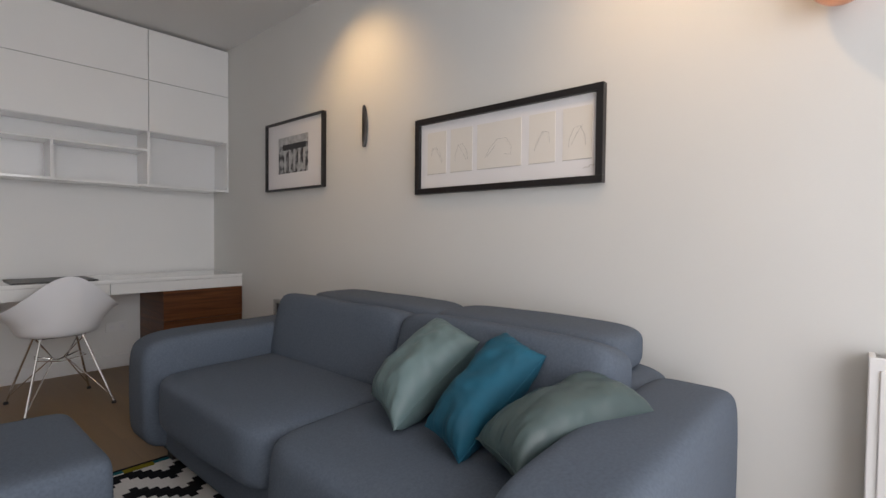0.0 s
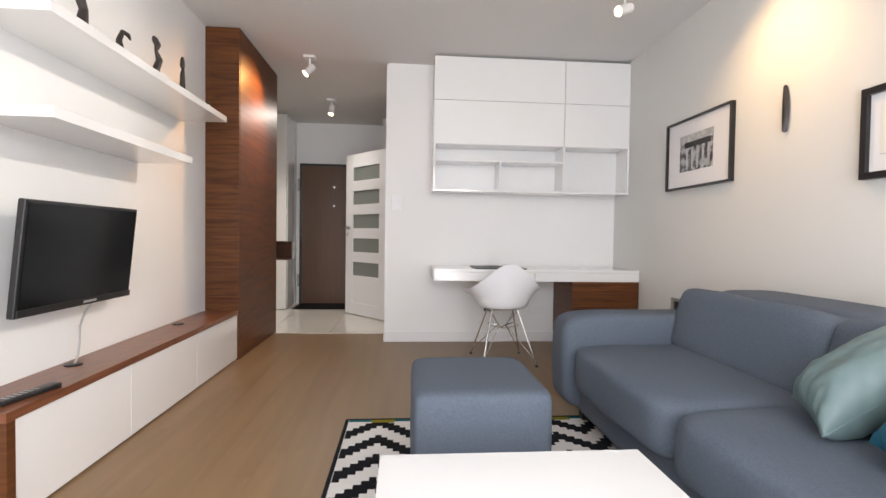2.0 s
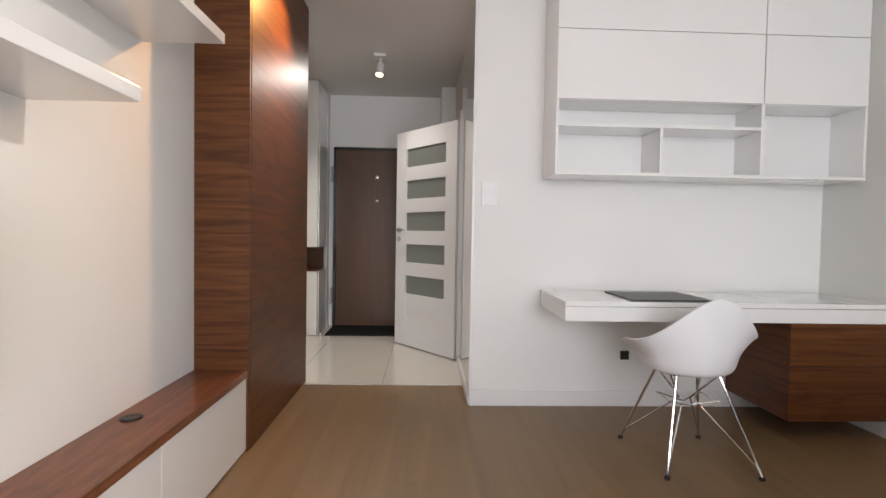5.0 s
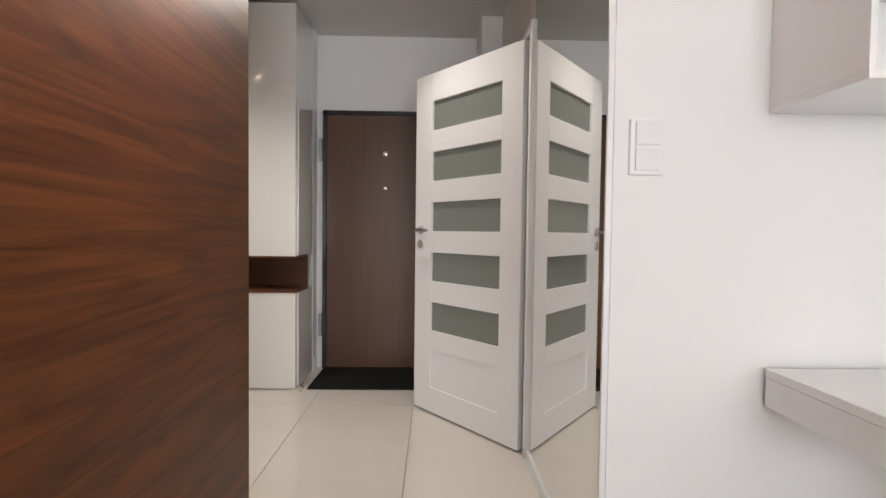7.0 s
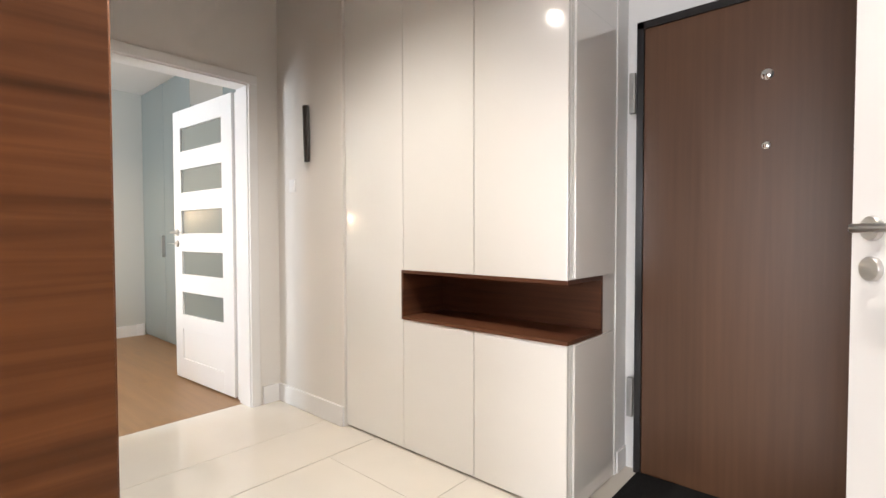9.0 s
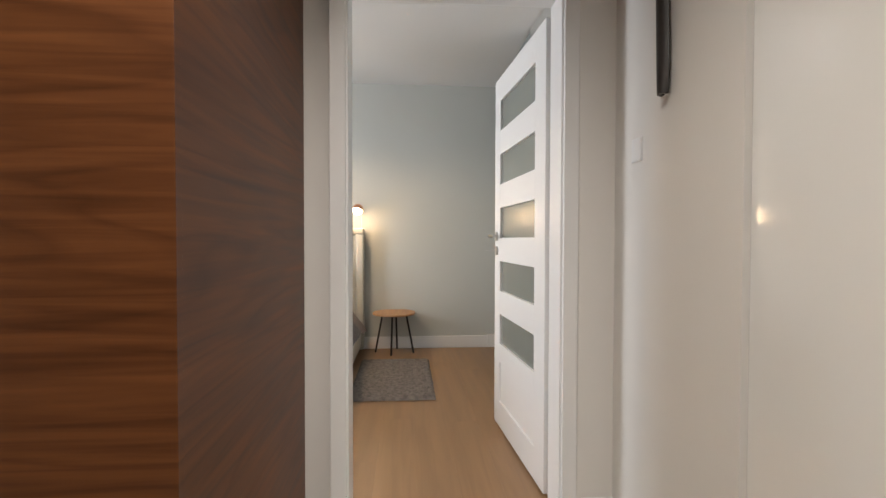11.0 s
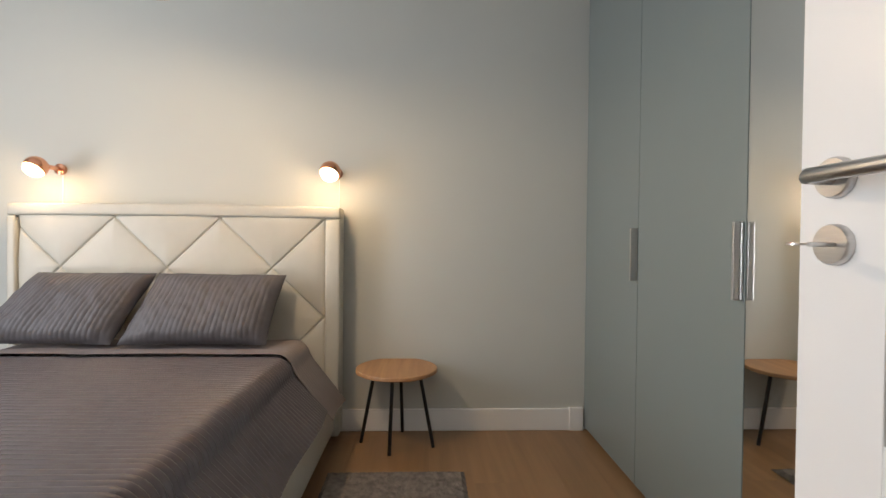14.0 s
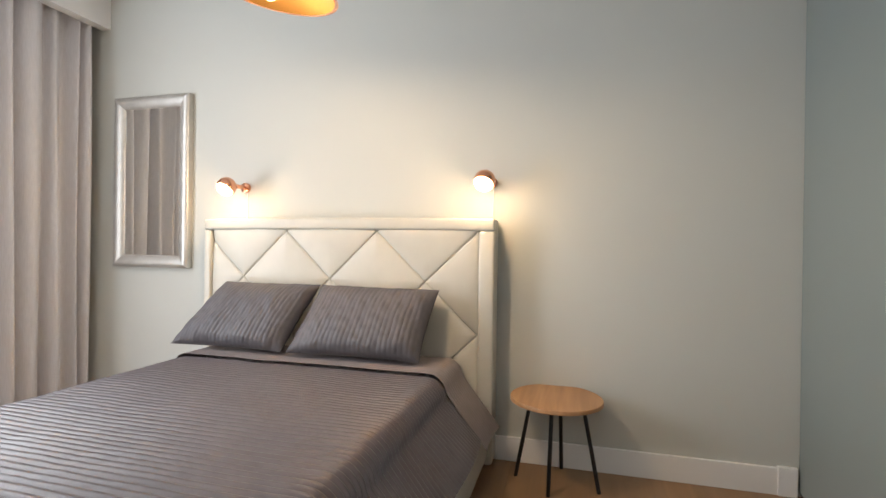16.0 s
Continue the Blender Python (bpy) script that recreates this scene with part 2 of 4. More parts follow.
def part(name, bm, material, parent=None, label="", smooth=False):
    ob = new(name, mesh_of(name, bm, material, smooth))
    if parent:
        ob.parent = parent
        ob.matrix_parent_inverse = parent.matrix_basis.inverted()
    return tagged(ob, label)


def thing(name, at, label, category, group="", turn=0):
    ob = new(name)
    ob.empty_display_size = 0.1
    ob.matrix_basis = pose(*at, 0, 0, turn)
    return tagged(ob, label, category, group)


def add_box(bm, x0, x1, y0, y1, z0, z1, bevel=0.0, seg=2, m=None):
    t = Matrix.Translation(((x0 + x1) / 2, (y0 + y1) / 2, (z0 + z1) / 2)) @ Matrix.Diagonal((abs(x1 - x0), abs(y1 - y0), abs(z1 - z0), 1))
    got = bmesh.ops.create_cube(bm, size=1, matrix=t)["verts"]
    if bevel:
        edges = list({e for v in got for e in v.link_edges})
        got = [v for f in bmesh.ops.bevel(bm, geom=edges, offset=bevel, segments=seg, affect="EDGES", profile=0.5)["faces"] for v in f.verts] + [v for v in got if v.is_valid]
    if m is not None:
        bmesh.ops.transform(bm, matrix=m, verts=list({v for v in got if v.is_valid}))
    return bm


def box(*a, bevel=0.0, seg=2, m=None):
    return add_box(bmesh.new(), *a, bevel=bevel, seg=seg, m=m)


def boxes(*many, bevel=0.0):
    bm = bmesh.new()
    for a in many:
        add_box(bm, *a, bevel=bevel)
    return bm


def structure(name, bm, material, label=""):
    return tagged(part(name, bm, material), label, kind="structure")


def add_tube(bm, points, r, sides=8, radii=None):
    """A round rod along a line of points."""
    pts = [Vector(p) for p in points]
    rings = []
    for i, p in enumerate(pts):
        d = (pts[min(i + 1, len(pts) - 1)] - pts[max(i - 1, 0)]).normalized()
        a = d.orthogonal().normalized() if not rings else (side - d * side.dot(d)).normalized()
        side = a
        b = d.cross(a)
        rr = radii[i] if radii else r
        rings.append([bm.verts.new(p + (a * math.cos(k * math.tau / sides) + b * math.sin(k * math.tau / sides)) * rr) for k in range(sides)])
    for one, two in zip(rings, rings[1:]):
        for k in range(sides):
            bm.faces.new((one[k], one[(k + 1) % sides], two[(k + 1) % sides], two[k]))
    bm.faces.new(rings[0][::-1])
    bm.faces.new(rings[-1])
    return bm


def tube(points, r, sides=8, radii=None):
    return add_tube(bmesh.new(), points, r, sides, radii)


def lathe(profile, sides=32, m=None, close=True):
    """A turned body from (radius, height) pairs."""
    bm = bmesh.new()
    rings = [[bm.verts.new((r * math.cos(k * math.tau / sides), r * math.sin(k * math.tau / sides), z)) for k in range(sides)] for r, z in profile]
    for one, two in zip(rings, rings[1:]):
        for k in range(sides):
            bm.faces.new((one[k], one[(k + 1) % sides], two[(k + 1) % sides], two[k]))
    if close:
        bm.faces.new(rings[0][::-1])
        bm.faces.new(rings[-1])
    if m is not None:
        bmesh.ops.transform(bm, matrix=m, verts=bm.verts)
    return bm


def puff(x0, x1, y0, y1, z0, z1, p=7, n=14, m=None, lumps=0.0):
    """An upholstered block with full, rounded sides."""
    bm = bmesh.new()
    bmesh.ops.create_cube(bm, size=2)
    bmesh.ops.subdivide_edges(bm, edges=bm.edges, cuts=n, use_grid_fill=True)
    c = Vector(((x0 + x1) / 2, (y0 + y1) / 2, (z0 + z1) / 2))
    h = Vector(((x1 - x0) / 2, (y1 - y0) / 2, (z1 - z0) / 2))
    for v in bm.verts:
        q = Vector([math.sin(a * math.pi / 2) if abs(a) < 1 else a for a in v.co])
        k = sum(abs(a) ** p for a in q) ** (1 / p)
        w = Vector((q.x / k * h.x, q.y / k * h.y, q.z / k * h.z))
        if lumps:
            w += w.normalized() * lumps * noise.noise((w + c) * 4.0)
        v.co = c + w
    if m is not None:
        bmesh.ops.transform(bm, matrix=m, verts=bm.verts)
    return bm


def sheet(nu, nv, place, thickness=0.0):
    """A grid surface from place(u, v), u and v in 0..1; with a thickness it becomes a closed skin."""
    bm = bmesh.new()
    g = [[bm.verts.new(place(i / nu, j / nv)) for j in range(nv + 1)] for i in range(nu + 1)]
    for i in range(nu):
        for j in range(nv):
            bm.faces.new((g[i][j], g[i + 1][j], g[i + 1][j + 1], g[i][j + 1]))
    if thickness:
        bmesh.ops.recalc_face_normals(bm, faces=bm.faces)
        bmesh.ops.solidify(bm, geom=bm.faces[:], thickness=thickness)
    return bm


def cushion(b, e1, e2, thick, pleats=0, wrinkle=0.012, seed=0.0, e3=None, waist=0.06):
    """A stuffed cushion spanned by two edges from the corner b (e3: its far side edge), seams all round, with pinched corners."""
    b, e1, e2 = Vector(b), Vector(e1), Vector(e2)
    e3 = Vector(e3) if e3 else e2
    n = e1.cross(e2).normalized()
    nu, nv = (176, 40) if pleats else (56, 56)

    def skin(sign):
        def place(u, v):
            s, t = 2 * u - 1, 2 * v - 1
            su = (s * (1 - waist * (1 - t * t)) + 1) / 2
            tv = (t * (1 - waist * (1 - s * s)) + 1) / 2
            full = max(0.0, (1 - s ** 4) * (1 - t ** 4)) ** 0.6
            q = b + e1 * su + (e2 * (1 - su) + e3 * su) * tv
            ripple = wrinkle * full * noise.noise((q + Vector((seed, 0, sign))) * 9) + 0.4 * wrinkle * noise.noise((q + Vector((seed, sign, 0))) * 28)
            # gathers that run in from the seams
            rim = (1 - full) * full * 4
            ripple += 0.6 * wrinkle * rim * (noise.noise(Vector((u * 13 + seed, t * 1.5, sign))) * t * t + noise.noise(Vector((s * 1.5, v * 13 + seed, sign + 4))) * s * s)
            if pleats:
                ripple += 0.0032 * full ** 0.5 * abs(math.sin(pleats * math.pi * u)) ** 0.7
            return q + n * sign * (thick * full / 2 + (ripple if full > 0.01 else 0))
        return place
    bm = sheet(nu, nv, skin(1))
    other = sheet(nu, nv, skin(-1))
    me = bpy.data.meshes.new("skin")
    other.to_mesh(me)
    other.free()
    bm.from_mesh(me)
    bpy.data.meshes.remove(me)
    bmesh.ops.remove_doubles(bm, verts=bm.verts, dist=0.0004)
    return bm


# ---- the large structure ----
H = 2.62
structure("wall_east", box(1.93, 2.13, -1.95, 4.2, 0, H), GREY_WALL, "pale grey painted living room wall")
structure("wall_tv", box(-1.88, -1.68, -1.95, 3.9, 0, H), WHITE_WALL, "white painted wall behind the television")
structure("wall_desk", boxes((-0.28, 2.13, 4.2, 4.4, 0, H), (-0.28, -0.12, 4.4, 5.2, 0, H)), WHITE_WALL, "white painted wall behind the desk")
structure("wall_window", boxes((-1.88, -1.1, -1.95, -1.75, 0, H), (1.4, 2.13, -1.95, -1.75, 0, H), (-1.1, 1.4, -1.95, -1.75, 2.36, H), (-1.1, 1.4, -1.95, -1.75, -0.06, 0.1)), WHITE_WALL, "white wall round the living room window")
structure("wall_bathroom", boxes((-0.28, -0.12, 6.05, 6.98, 0, H), (-0.28, -0.12, 5.2, 6.05, 2.06, H), (-0.12, 1.5, 6.2, 6.4, 0, H), (1.5, 1.7, 4.4, 6.4, 0, H)), BEIGE_WALL, "white wall with the bathroom doorway")
structure("wall_corner_pillar", box(-0.43, -0.282, 6.36, 6.76, 0, H), WHITE_WALL, "white boxed corner pillar")
structure("wall_entrance", boxes((-1.682, -1.63, 6.76, 6.98, 0, H), (-0.73, -0.28, 6.76, 6.98, 0, H), (-1.63, -0.73, 6.76, 6.98, 2.03, H)), WHITE_WALL, "white wall round the entrance door")
structure("wall_wardrobe_back", boxes((-3.05, -1.69, 6.86, 6.98, 0, H), (-1.72, -1.682, 6.64, 6.86, 0, H)), WHITE_WALL)
structure("wall_hall_pier", box(-3.745, -3.05, 6.17, 6.98, 0, H), BEIGE_WALL, "warm white hall pier")
structure("wall_bedroom_door", boxes((-3.885, -3.785, 2.0, 5.112, 0, H), (-3.885, -3.745, 5.112, 5.135, 0, H), (-3.885, -3.745, 6.0, 6.98, 0, H), (-3.885, -3.745, 5.135, 6.0, 2.05, H)), BEIGE_WALL, "warm white wall with the bedroom doorway")
structure("wall_hall_recess", boxes((-2.9, -1.88, 3.7, 3.9, 0, H), (-3.784, -2.82, 3.7, 4.996, 0, H)), BEIGE_WALL)
structure("wall_headboard", box(-6.99, -6.79, 2.0, 7.1, 0, H), SAGE_WALL, "grey green painted wall behind the bed")
structure("wall_bedroom_back", box(-6.79, -3.885, 6.9, 7.1, 0, H), SAGE_WALL)
structure("wall_bedroom_lining", boxes((-3.893, -3.887, 2.2, 5.09, 0, H), (-3.893, -3.887, 6.05, 6.9, 0, H), (-3.893, -3.887, 5.09, 6.05, 2.12, H)), SAGE_WALL)
structure("wall_bedroom_window", boxes((-6.79, -6.05, 2.0, 2.2, 0, H), (-4.5, -3.885, 2.0, 2.2, 0, H), (-6.05, -4.5, 2.0, 2.2, 2.4, H), (-6.05, -4.5, 2.0, 2.2, -0.06, 0.12)), SAGE_WALL)
structure("ceiling", box(-6.99, 2.13, -1.95, 7.1, H, H + 0.15), CEILING, "white painted ceiling")
structure("curtain_pelmet", box(-6.79, -3.895, 2.40, 2.47, 2.41, H), WHITE_TRIM, "white boxed curtain pelmet")
structure("ground", box(-400, 400, -400, 400, -6.2, -6.0), GRASS)
structure("subfloor", box(-6.99, 2.13, -1.95, 7.1, -0.2, -0.012), GROUT)


def skirting(name, *many):
    structure(name, boxes(*many, bevel=0.003), WHITE_TRIM)


skirting("baseboard_desk", (-0.295, 1.93, 4.185, 4.2, 0, 0.1), (-0.297, -0.28, 4.187, 4.4, 0.0, 0.1))
skirting("baseboard_east", (1.915, 1.93, -1.75, 4.18, 0, 0.1))
skirting("baseboard_hall", (-3.745, -3.05, 6.155, 6.17, 0, 0.115), (-3.745, -3.73, 6.045, 6.154, 0, 0.115), (-3.785, -3.77, 5.013, 5.111, 0, 0.115), (-1.69, -1.675, 6.66, 6.76, 0, 0.1))
skirting("baseboard_bedroom", (-6.79, -6.773, 2.2, 6.25, 0, 0.118), (-6.79, -6.766, 6.2, 6.275, 0, 0.125))

# ---- windows ----
def window(name, x0, x1, y, z0, z1, panes, label):
    w = tagged(new(name), label, kind="structure")
    step = (x1 - x0) / panes
    bm = bmesh.new()
    for a in ((x0, x1, y, y + 0.07, z0, z0 + 0.05), (x0, x1, y, y + 0.07, z1 - 0.05, z1)):
        add_box(bm, *a)
    part("window_frame", bm, WHITE_TRIM, w)
    for i in range(panes + 1):
        xm = x0 + i * step
        part("mullion", box(max(x0, xm - 0.045), min(x1, xm + 0.045), y + 0.002, y + 0.068, z0 + 0.05, z1 - 0.05), WHITE_TRIM, w)
    for i in range(panes):
        g = part("pane", box(x0 + i * step + 0.046, x0 + (i + 1) * step - 0.046, y + 0.03, y + 0.036, z0 + 0.05, z1 - 0.05), GLASS, w)
        g.visible_shadow = False
    part("window_sill", box(x0 - 0.04, x1 + 0.04, y + 0.07, y + 0.24, z0 - 0.03, z0, bevel=0.006), WHITE_TRIM, w)


window("window_1", -1.1, 1.4, -1.9, 0.1, 2.36, 3, "white framed living room window")
window("window_2", -6.05, -4.5, 2.05, 0.12, 2.4, 2, "white framed bedroom window")


# ---- door leaves ----
def door_leaf(name, hinge, free, label, inset=0.0, lift=0.0, top=1.884, step=0.305):
    """A white panel door with five frosted slots, from the hinge line to the free edge."""
    hx, hy = hinge
    fx, fy = free
    width = math.hypot(fx - hx, fy - hy)
    turn = math.degrees(math.atan2(fy - hy, fx - hx))
    d = thing(name, (hx, hy, 0), label, "door", turn=turn)
    m = d.matrix_basis
    a, b, t = 0.136, width - 0.11 - inset, 0.02
    put = lambda *q, bevel=0.0015: box(*q, bevel=bevel, m=m)
    part("hinge_stile", put(0, a, -t, t, 0.012, 2.02), WHITE_TRIM, d)
    lock = part("lock_stile", put(b, width, -t, t, 0.012, 2.02), WHITE_TRIM, d)
    tops = [top - step * i for i in range(5)]
    rails = [(top, 2.02)] + [(tops[i + 1], tops[i] - 0.17) for i in range(4)] + [(0.55, tops[4] - 0.17), (0.012, 0.16)]
    rails[5] = (tops[4] - 0.17 - 0.11, tops[4] - 0.17)
    for z0, z1 in rails:
        part("rail", put(a, b, -t, t, z0, z1), WHITE_TRIM, d)
    part("lower_panel", put(a, b, -0.013, 0.013, 0.16, tops[4] - 0.28), WHITE_TRIM, d)
    for z in tops:
        part("pane", put(a - 0.004, b + 0.004, -0.006, 0.006, z - 0.174, z + 0.004, bevel=0), FROST, d, "grey frosted glass slot")
    part("edge_lip", put(width, width + 0.012, -t, t - 0.016, 0.012, 2.02), WHITE_TRIM, d)
    for s in (-1, 1):
        for z, key in ((1.1 + lift, False), (1.016 + lift, True)):
            turn_m = m @ pose(width - 0.055, s * t, z, -90 * s, 0, 0)
            part("escutcheon" if key else "rosette", lathe([(0.026, 0.0), (0.026, 0.007), (0.024, 0.010), (0.012, 0.0105)], 28, turn_m), STEEL, lock, "brushed steel rosette", True)
        part("door_handle", tube([m @ Vector((width - 0.055, s * t, 1.1 + lift)), m @ Vector((width - 0.055, s * (t + 0.043), 1.1 + lift)), m @ Vector((width - 0.065, s * (t + 0.05), 1.1 + lift)), m @ Vector((width - 0.175, s * (t + 0.05), 1.1 + lift))], 0.0095, 10), STEEL, lock, "brushed steel lever", True)
    for z in (0.22, 1.18, 1.86):
        part("hinge", lathe([(0.009, -0.045), (0.009, 0.045)], 12, m @ pose(-0.008, -t - 0.006, z)), STEEL, d, "", True)
    return d


bath = door_leaf("bathroom_door", (-0.315, 5.27), (-0.852, 5.907), "white door with five frosted slots standing open in the hall", 0.042, 0.0, 1.856, 0.296)
bed_door = door_leaf("bedroom_door", (-3.965, 5.985), (-4.825, 5.932), "white door with five frosted slots standing open into the bedroom", 0.008, 0.011)
km = bed_door.matrix_basis
key = part("key", tube([km @ Vector((0.8, 0.03, 1.027)), km @ Vector((0.8, 0.065, 1.027))], 0.003, 8), STEEL, bed_door, "small steel key")
part("key_bow", lathe([(0.006, -0.0015), (0.014, -0.0015), (0.014, 0.0015), (0.006, 0.0015), (0.006, -0.0015)], 18, km @ pose(0.8, 0.077, 1.027, 0, 0, 0), close=False), STEEL, key, "", True)


def casing(name, x0, x1, y0, y1, top, width, depth, label):
    """A lined doorway in a wall that runs along y, with trim on both faces."""
    c = tagged(new(name), label, kind="structure")
    part("jamb", box(x0, x1, y0 - 0.04, y0, 0, top, bevel=0.002), WHITE_TRIM, c)
    part("jamb", box(x0, x1, y1, y1 + 0.04, 0, top, bevel=0.002), WHITE_TRIM, c)
    part("head", box(x0, x1, y0 - 0.04, y1 + 0.04, top, top + 0.025), WHITE_TRIM, c)
    for a, b in ((x1, x1 + depth), (x0 - depth, x0)):
        part("architrave", box(a, b, y0 - width, y0 - 0.008, 0, top + 0.008, bevel=0.003), WHITE_TRIM, c)
        part("architrave", box(a, b, y1 + 0.008, y1 + width, 0, top + 0.008, bevel=0.003), WHITE_TRIM, c)
        part("architrave", box(a, b, y0 - width, y1 + width, top + 0.008, top + width, bevel=0.003), WHITE_TRIM, c)
    return c


bed_frame = casing("door_frame_bedroom", -3.885, -3.745, 5.175, 5.96, 2.02, 0.065, 0.016, "white lined bedroom doorway")
strike = part("strike_plate", box(-3.884, -3.873, 5.1735, 5.1775, 1.03, 1.17, bevel=0.001), STEEL, bed_frame, "brushed steel strike plate")
for z0, z1 in ((1.045, 1.08), (1.105, 1.15)):
    part("latch_hole", box(-3.882, -3.875, 5.177, 5.178, z0, z1), PLASTIC, strike)
structure("door_stop_bedroom", box(-3.955, -3.902, 5.982, 6.005, 0, 2.02, bevel=0.002), WHITE_TRIM)
casing("door_frame_bathroom", -0.28, -0.12, 5.24, 6.01, 2.03, 0.055, 0.03, "white lined bathroom doorway")

# ---- entrance ----
ent = thing("entrance_door", (-1.18, 6.75, 0), "closed brown wood veneer entrance door with two steel fittings", "door")
part("leaf", box(-1.6, -0.76, 6.735, 6.8, 0.0, 2.0, bevel=0.003), ENTRANCE, ent)
part("frame", boxes((-1.63, -1.6, 6.725, 6.82, 0, 2.03), (-0.76, -0.73, 6.725, 6.82, 0, 2.03), (-1.63, -0.73, 6.725, 6.82, 2.0, 2.032)), BLACK_PAINT, ent, "dark steel door frame")
for z in (0.35, 1.72):
    part("hinge", box(-1.655, -1.63, 6.70, 6.725, z - 0.09, z + 0.09, bevel=0.004), GREY_METAL, ent)
part("peephole", lathe([(0.021, 0), (0.021, 0.006), (0.012, 0.011)], 20, pose(-1.14, 6.735, 1.70, 90, 0, 0)), CHROME, ent, "chrome peephole", True)
part("lock_button", lathe([(0.014, 0), (0.014, 0.006), (0.008, 0.009)], 20, pose(-1.14, 6.735, 1.43, 90, 0, 0)), CHROME, ent, "chrome lock button", True)
doormat = thing("doormat", (-1.1, 6.45, 0), "dark fibre doormat set before the entrance door", "doormat")
part("mat_body", box(-1.61, -0.44, 6.2, 6.72, -0.002, 0.012, bevel=0.003), MAT_FIBRE, doormat)
stop = thing("door_stop", (-1.645, 6.16, 0), "small chrome door stop on the tiled floor", "door stop")
part("post", lathe([(0.012, 0), (0.012, 0.02), (0.017, 0.024), (0.017, 0.035), (0.01, 0.038)], 16, pose(-1.64, 6.165, -0.001)), CHROME, stop, "", True)

# ---- hall mirror and wardrobe ----
hm = thing("wall_mirror", (-0.28, 4.7, 0.06), "tall frameless mirror covering the hall wall", "mirror")
part("glass", box(-0.296, -0.282, 4.212, 5.17, 0.06, 2.615), MIRROR, hm)
part("bottom_rail", box(-0.305, -0.281, 4.21, 5.17, 0.0, 0.058, bevel=0.003), WHITE_TRIM, hm, "white strip below the mirror")
part("edge_strip", box(-0.297, -0.281, 4.2005, 4.211, 0.1, 2.61), WHITE_TRIM, hm)

hw = thing("hall_wardrobe", (-2.36, 6.5, 0), "glossy ivory built-in hall wardrobe with a walnut niche", "wardrobe")
SX = [-3.05, -2.583, -2.135, -1.686]
for i in range(3):
    a, b = SX[i] + 0.002, SX[i + 1] - 0.002
    lows = [(0.012, 2.6)] if i == 0 else [(0.012, 0.668), (0.912, 2.6)]
    for z0, z1 in lows:
        part("door", box(a, b, 6.187, 6.206, z0, z1, bevel=0.002), GLOSS, hw)
for q in ((-3.049, -1.688, 6.209, 6.85, 0.0, 0.664), (-3.049, -1.688, 6.209, 6.85, 0.916, 2.6), (-3.049, -2.594, 6.209, 6.85, 0.665, 0.915), (-2.593, -1.688, 6.503, 6.85, 0.665, 0.915)):
    part("carcass", box(*q), GLOSS, hw)
part("niche_base", box(-2.578, -1.684, 6.182, 6.484, 0.666, 0.682), DARK_WALNUT, hw, "dark walnut niche base")
part("niche_top", box(-2.578, -1.684, 6.182, 6.484, 0.898, 0.914), DARK_WALNUT, hw, "dark walnut niche top")
part("niche_side", box(-2.593, -2.579, 6.184, 6.484, 0.666, 0.914), DARK_WALNUT, hw)
part("niche_back", box(-2.593, -1.684, 6.485, 6.502, 0.666, 0.914), DARK_WALNUT, hw, "dark walnut niche back")
part("side_panel", box(-1.687, -1.677, 6.23, 6.6, 0.917, 1.98, bevel=0.002), GLOSS, hw, "raised ivory side panel")
part("side_panel", box(-1.687, -1.677, 6.23, 6.6, 0.02, 0.663, bevel=0.002), GLOSS, hw)
hang = thing("wall_carving", (-3.36, 6.155, 1.7), "slim dark carved wood piece hanging on the hall wall", "wall decoration")
part("blade", sheet(10, 14, lambda u, v: (-3.385 + (u - 0.5) * (0.042 if v > 0.25 else 0.042 * (0.45 + v * 2.2)) + 0.012 * (1 - v), 6.160 - 0.016 * math.sin(math.pi * u), 1.53 + 0.335 * v), 0.012), EBONY, hang, "", True)
hs = thing("light_switch", (-3.6, 6.155, 1.38), "small white light switch on the hall pier", "switch")
part("plate", box(-3.6, -3.535, 6.162, 6.172, 1.36, 1.44, bevel=0.003), WHITE_TRIM, hs)

# ---- walnut cladding ----
wp = thing("walnut_panel", (-1.55, 4.1, 0), "floor to ceiling walnut veneer cladding with horizontal grain", "wall panel")
part("front_board", box(-1.679, -1.421, 3.556, 3.576, 0.0, H - 0.004, bevel=0.001), WALNUT, wp)
part("side_board", box(-1.448, -1.419, 3.577, 4.666, 0.0, H - 0.004, bevel=0.001), WALNUT, wp)
part("core", box(-1.679, -1.449, 3.577, 4.662, 0.0, H - 0.004), WALNUT, wp)
wp2 = thing("hall_walnut_panel", (-3.2, 4.9, 0), "walnut veneer cladding on the hall corner beside the bedroom door", "wall panel")
part("front_board", box(-2.818, -2.796, 3.91, 5.012, 0.0, H - 0.004, bevel=0.001), WALNUT, wp2)
part("side_board", box(-3.784, -2.819, 4.998, 5.010, 0.0, H - 0.004, bevel=0.001), WALNUT, wp2)

# ---- living room: television wall ----
lb = thing("low_cabinet", (-1.55, 2.4, 0), "long low white cabinet with a walnut top and end panel", "cabinet")
part("body", box(-1.678, -1.45, 1.366, 3.55, 0.0, 0.36), WHITE_TRIM, lb)
for y0, y1 in ((1.366, 2.065), (2.069, 2.81), (2.814, 3.553)):
    part("door", box(-1.449, -1.43, y0 + 0.001, y1 - 0.001, 0.012, 0.36, bevel=0.0015), LACQUER, lb)
part("top", box(-1.679, -1.424, 1.326, 3.555, 0.362, 0.396, bevel=0.0015), WALNUT_TOP, lb, "walnut veneer top")
part("end_panel", box(-1.679, -1.424, 1.326, 1.364, 0.0, 0.361, bevel=0.0015), WALNUT, lb, "walnut veneer end panel")
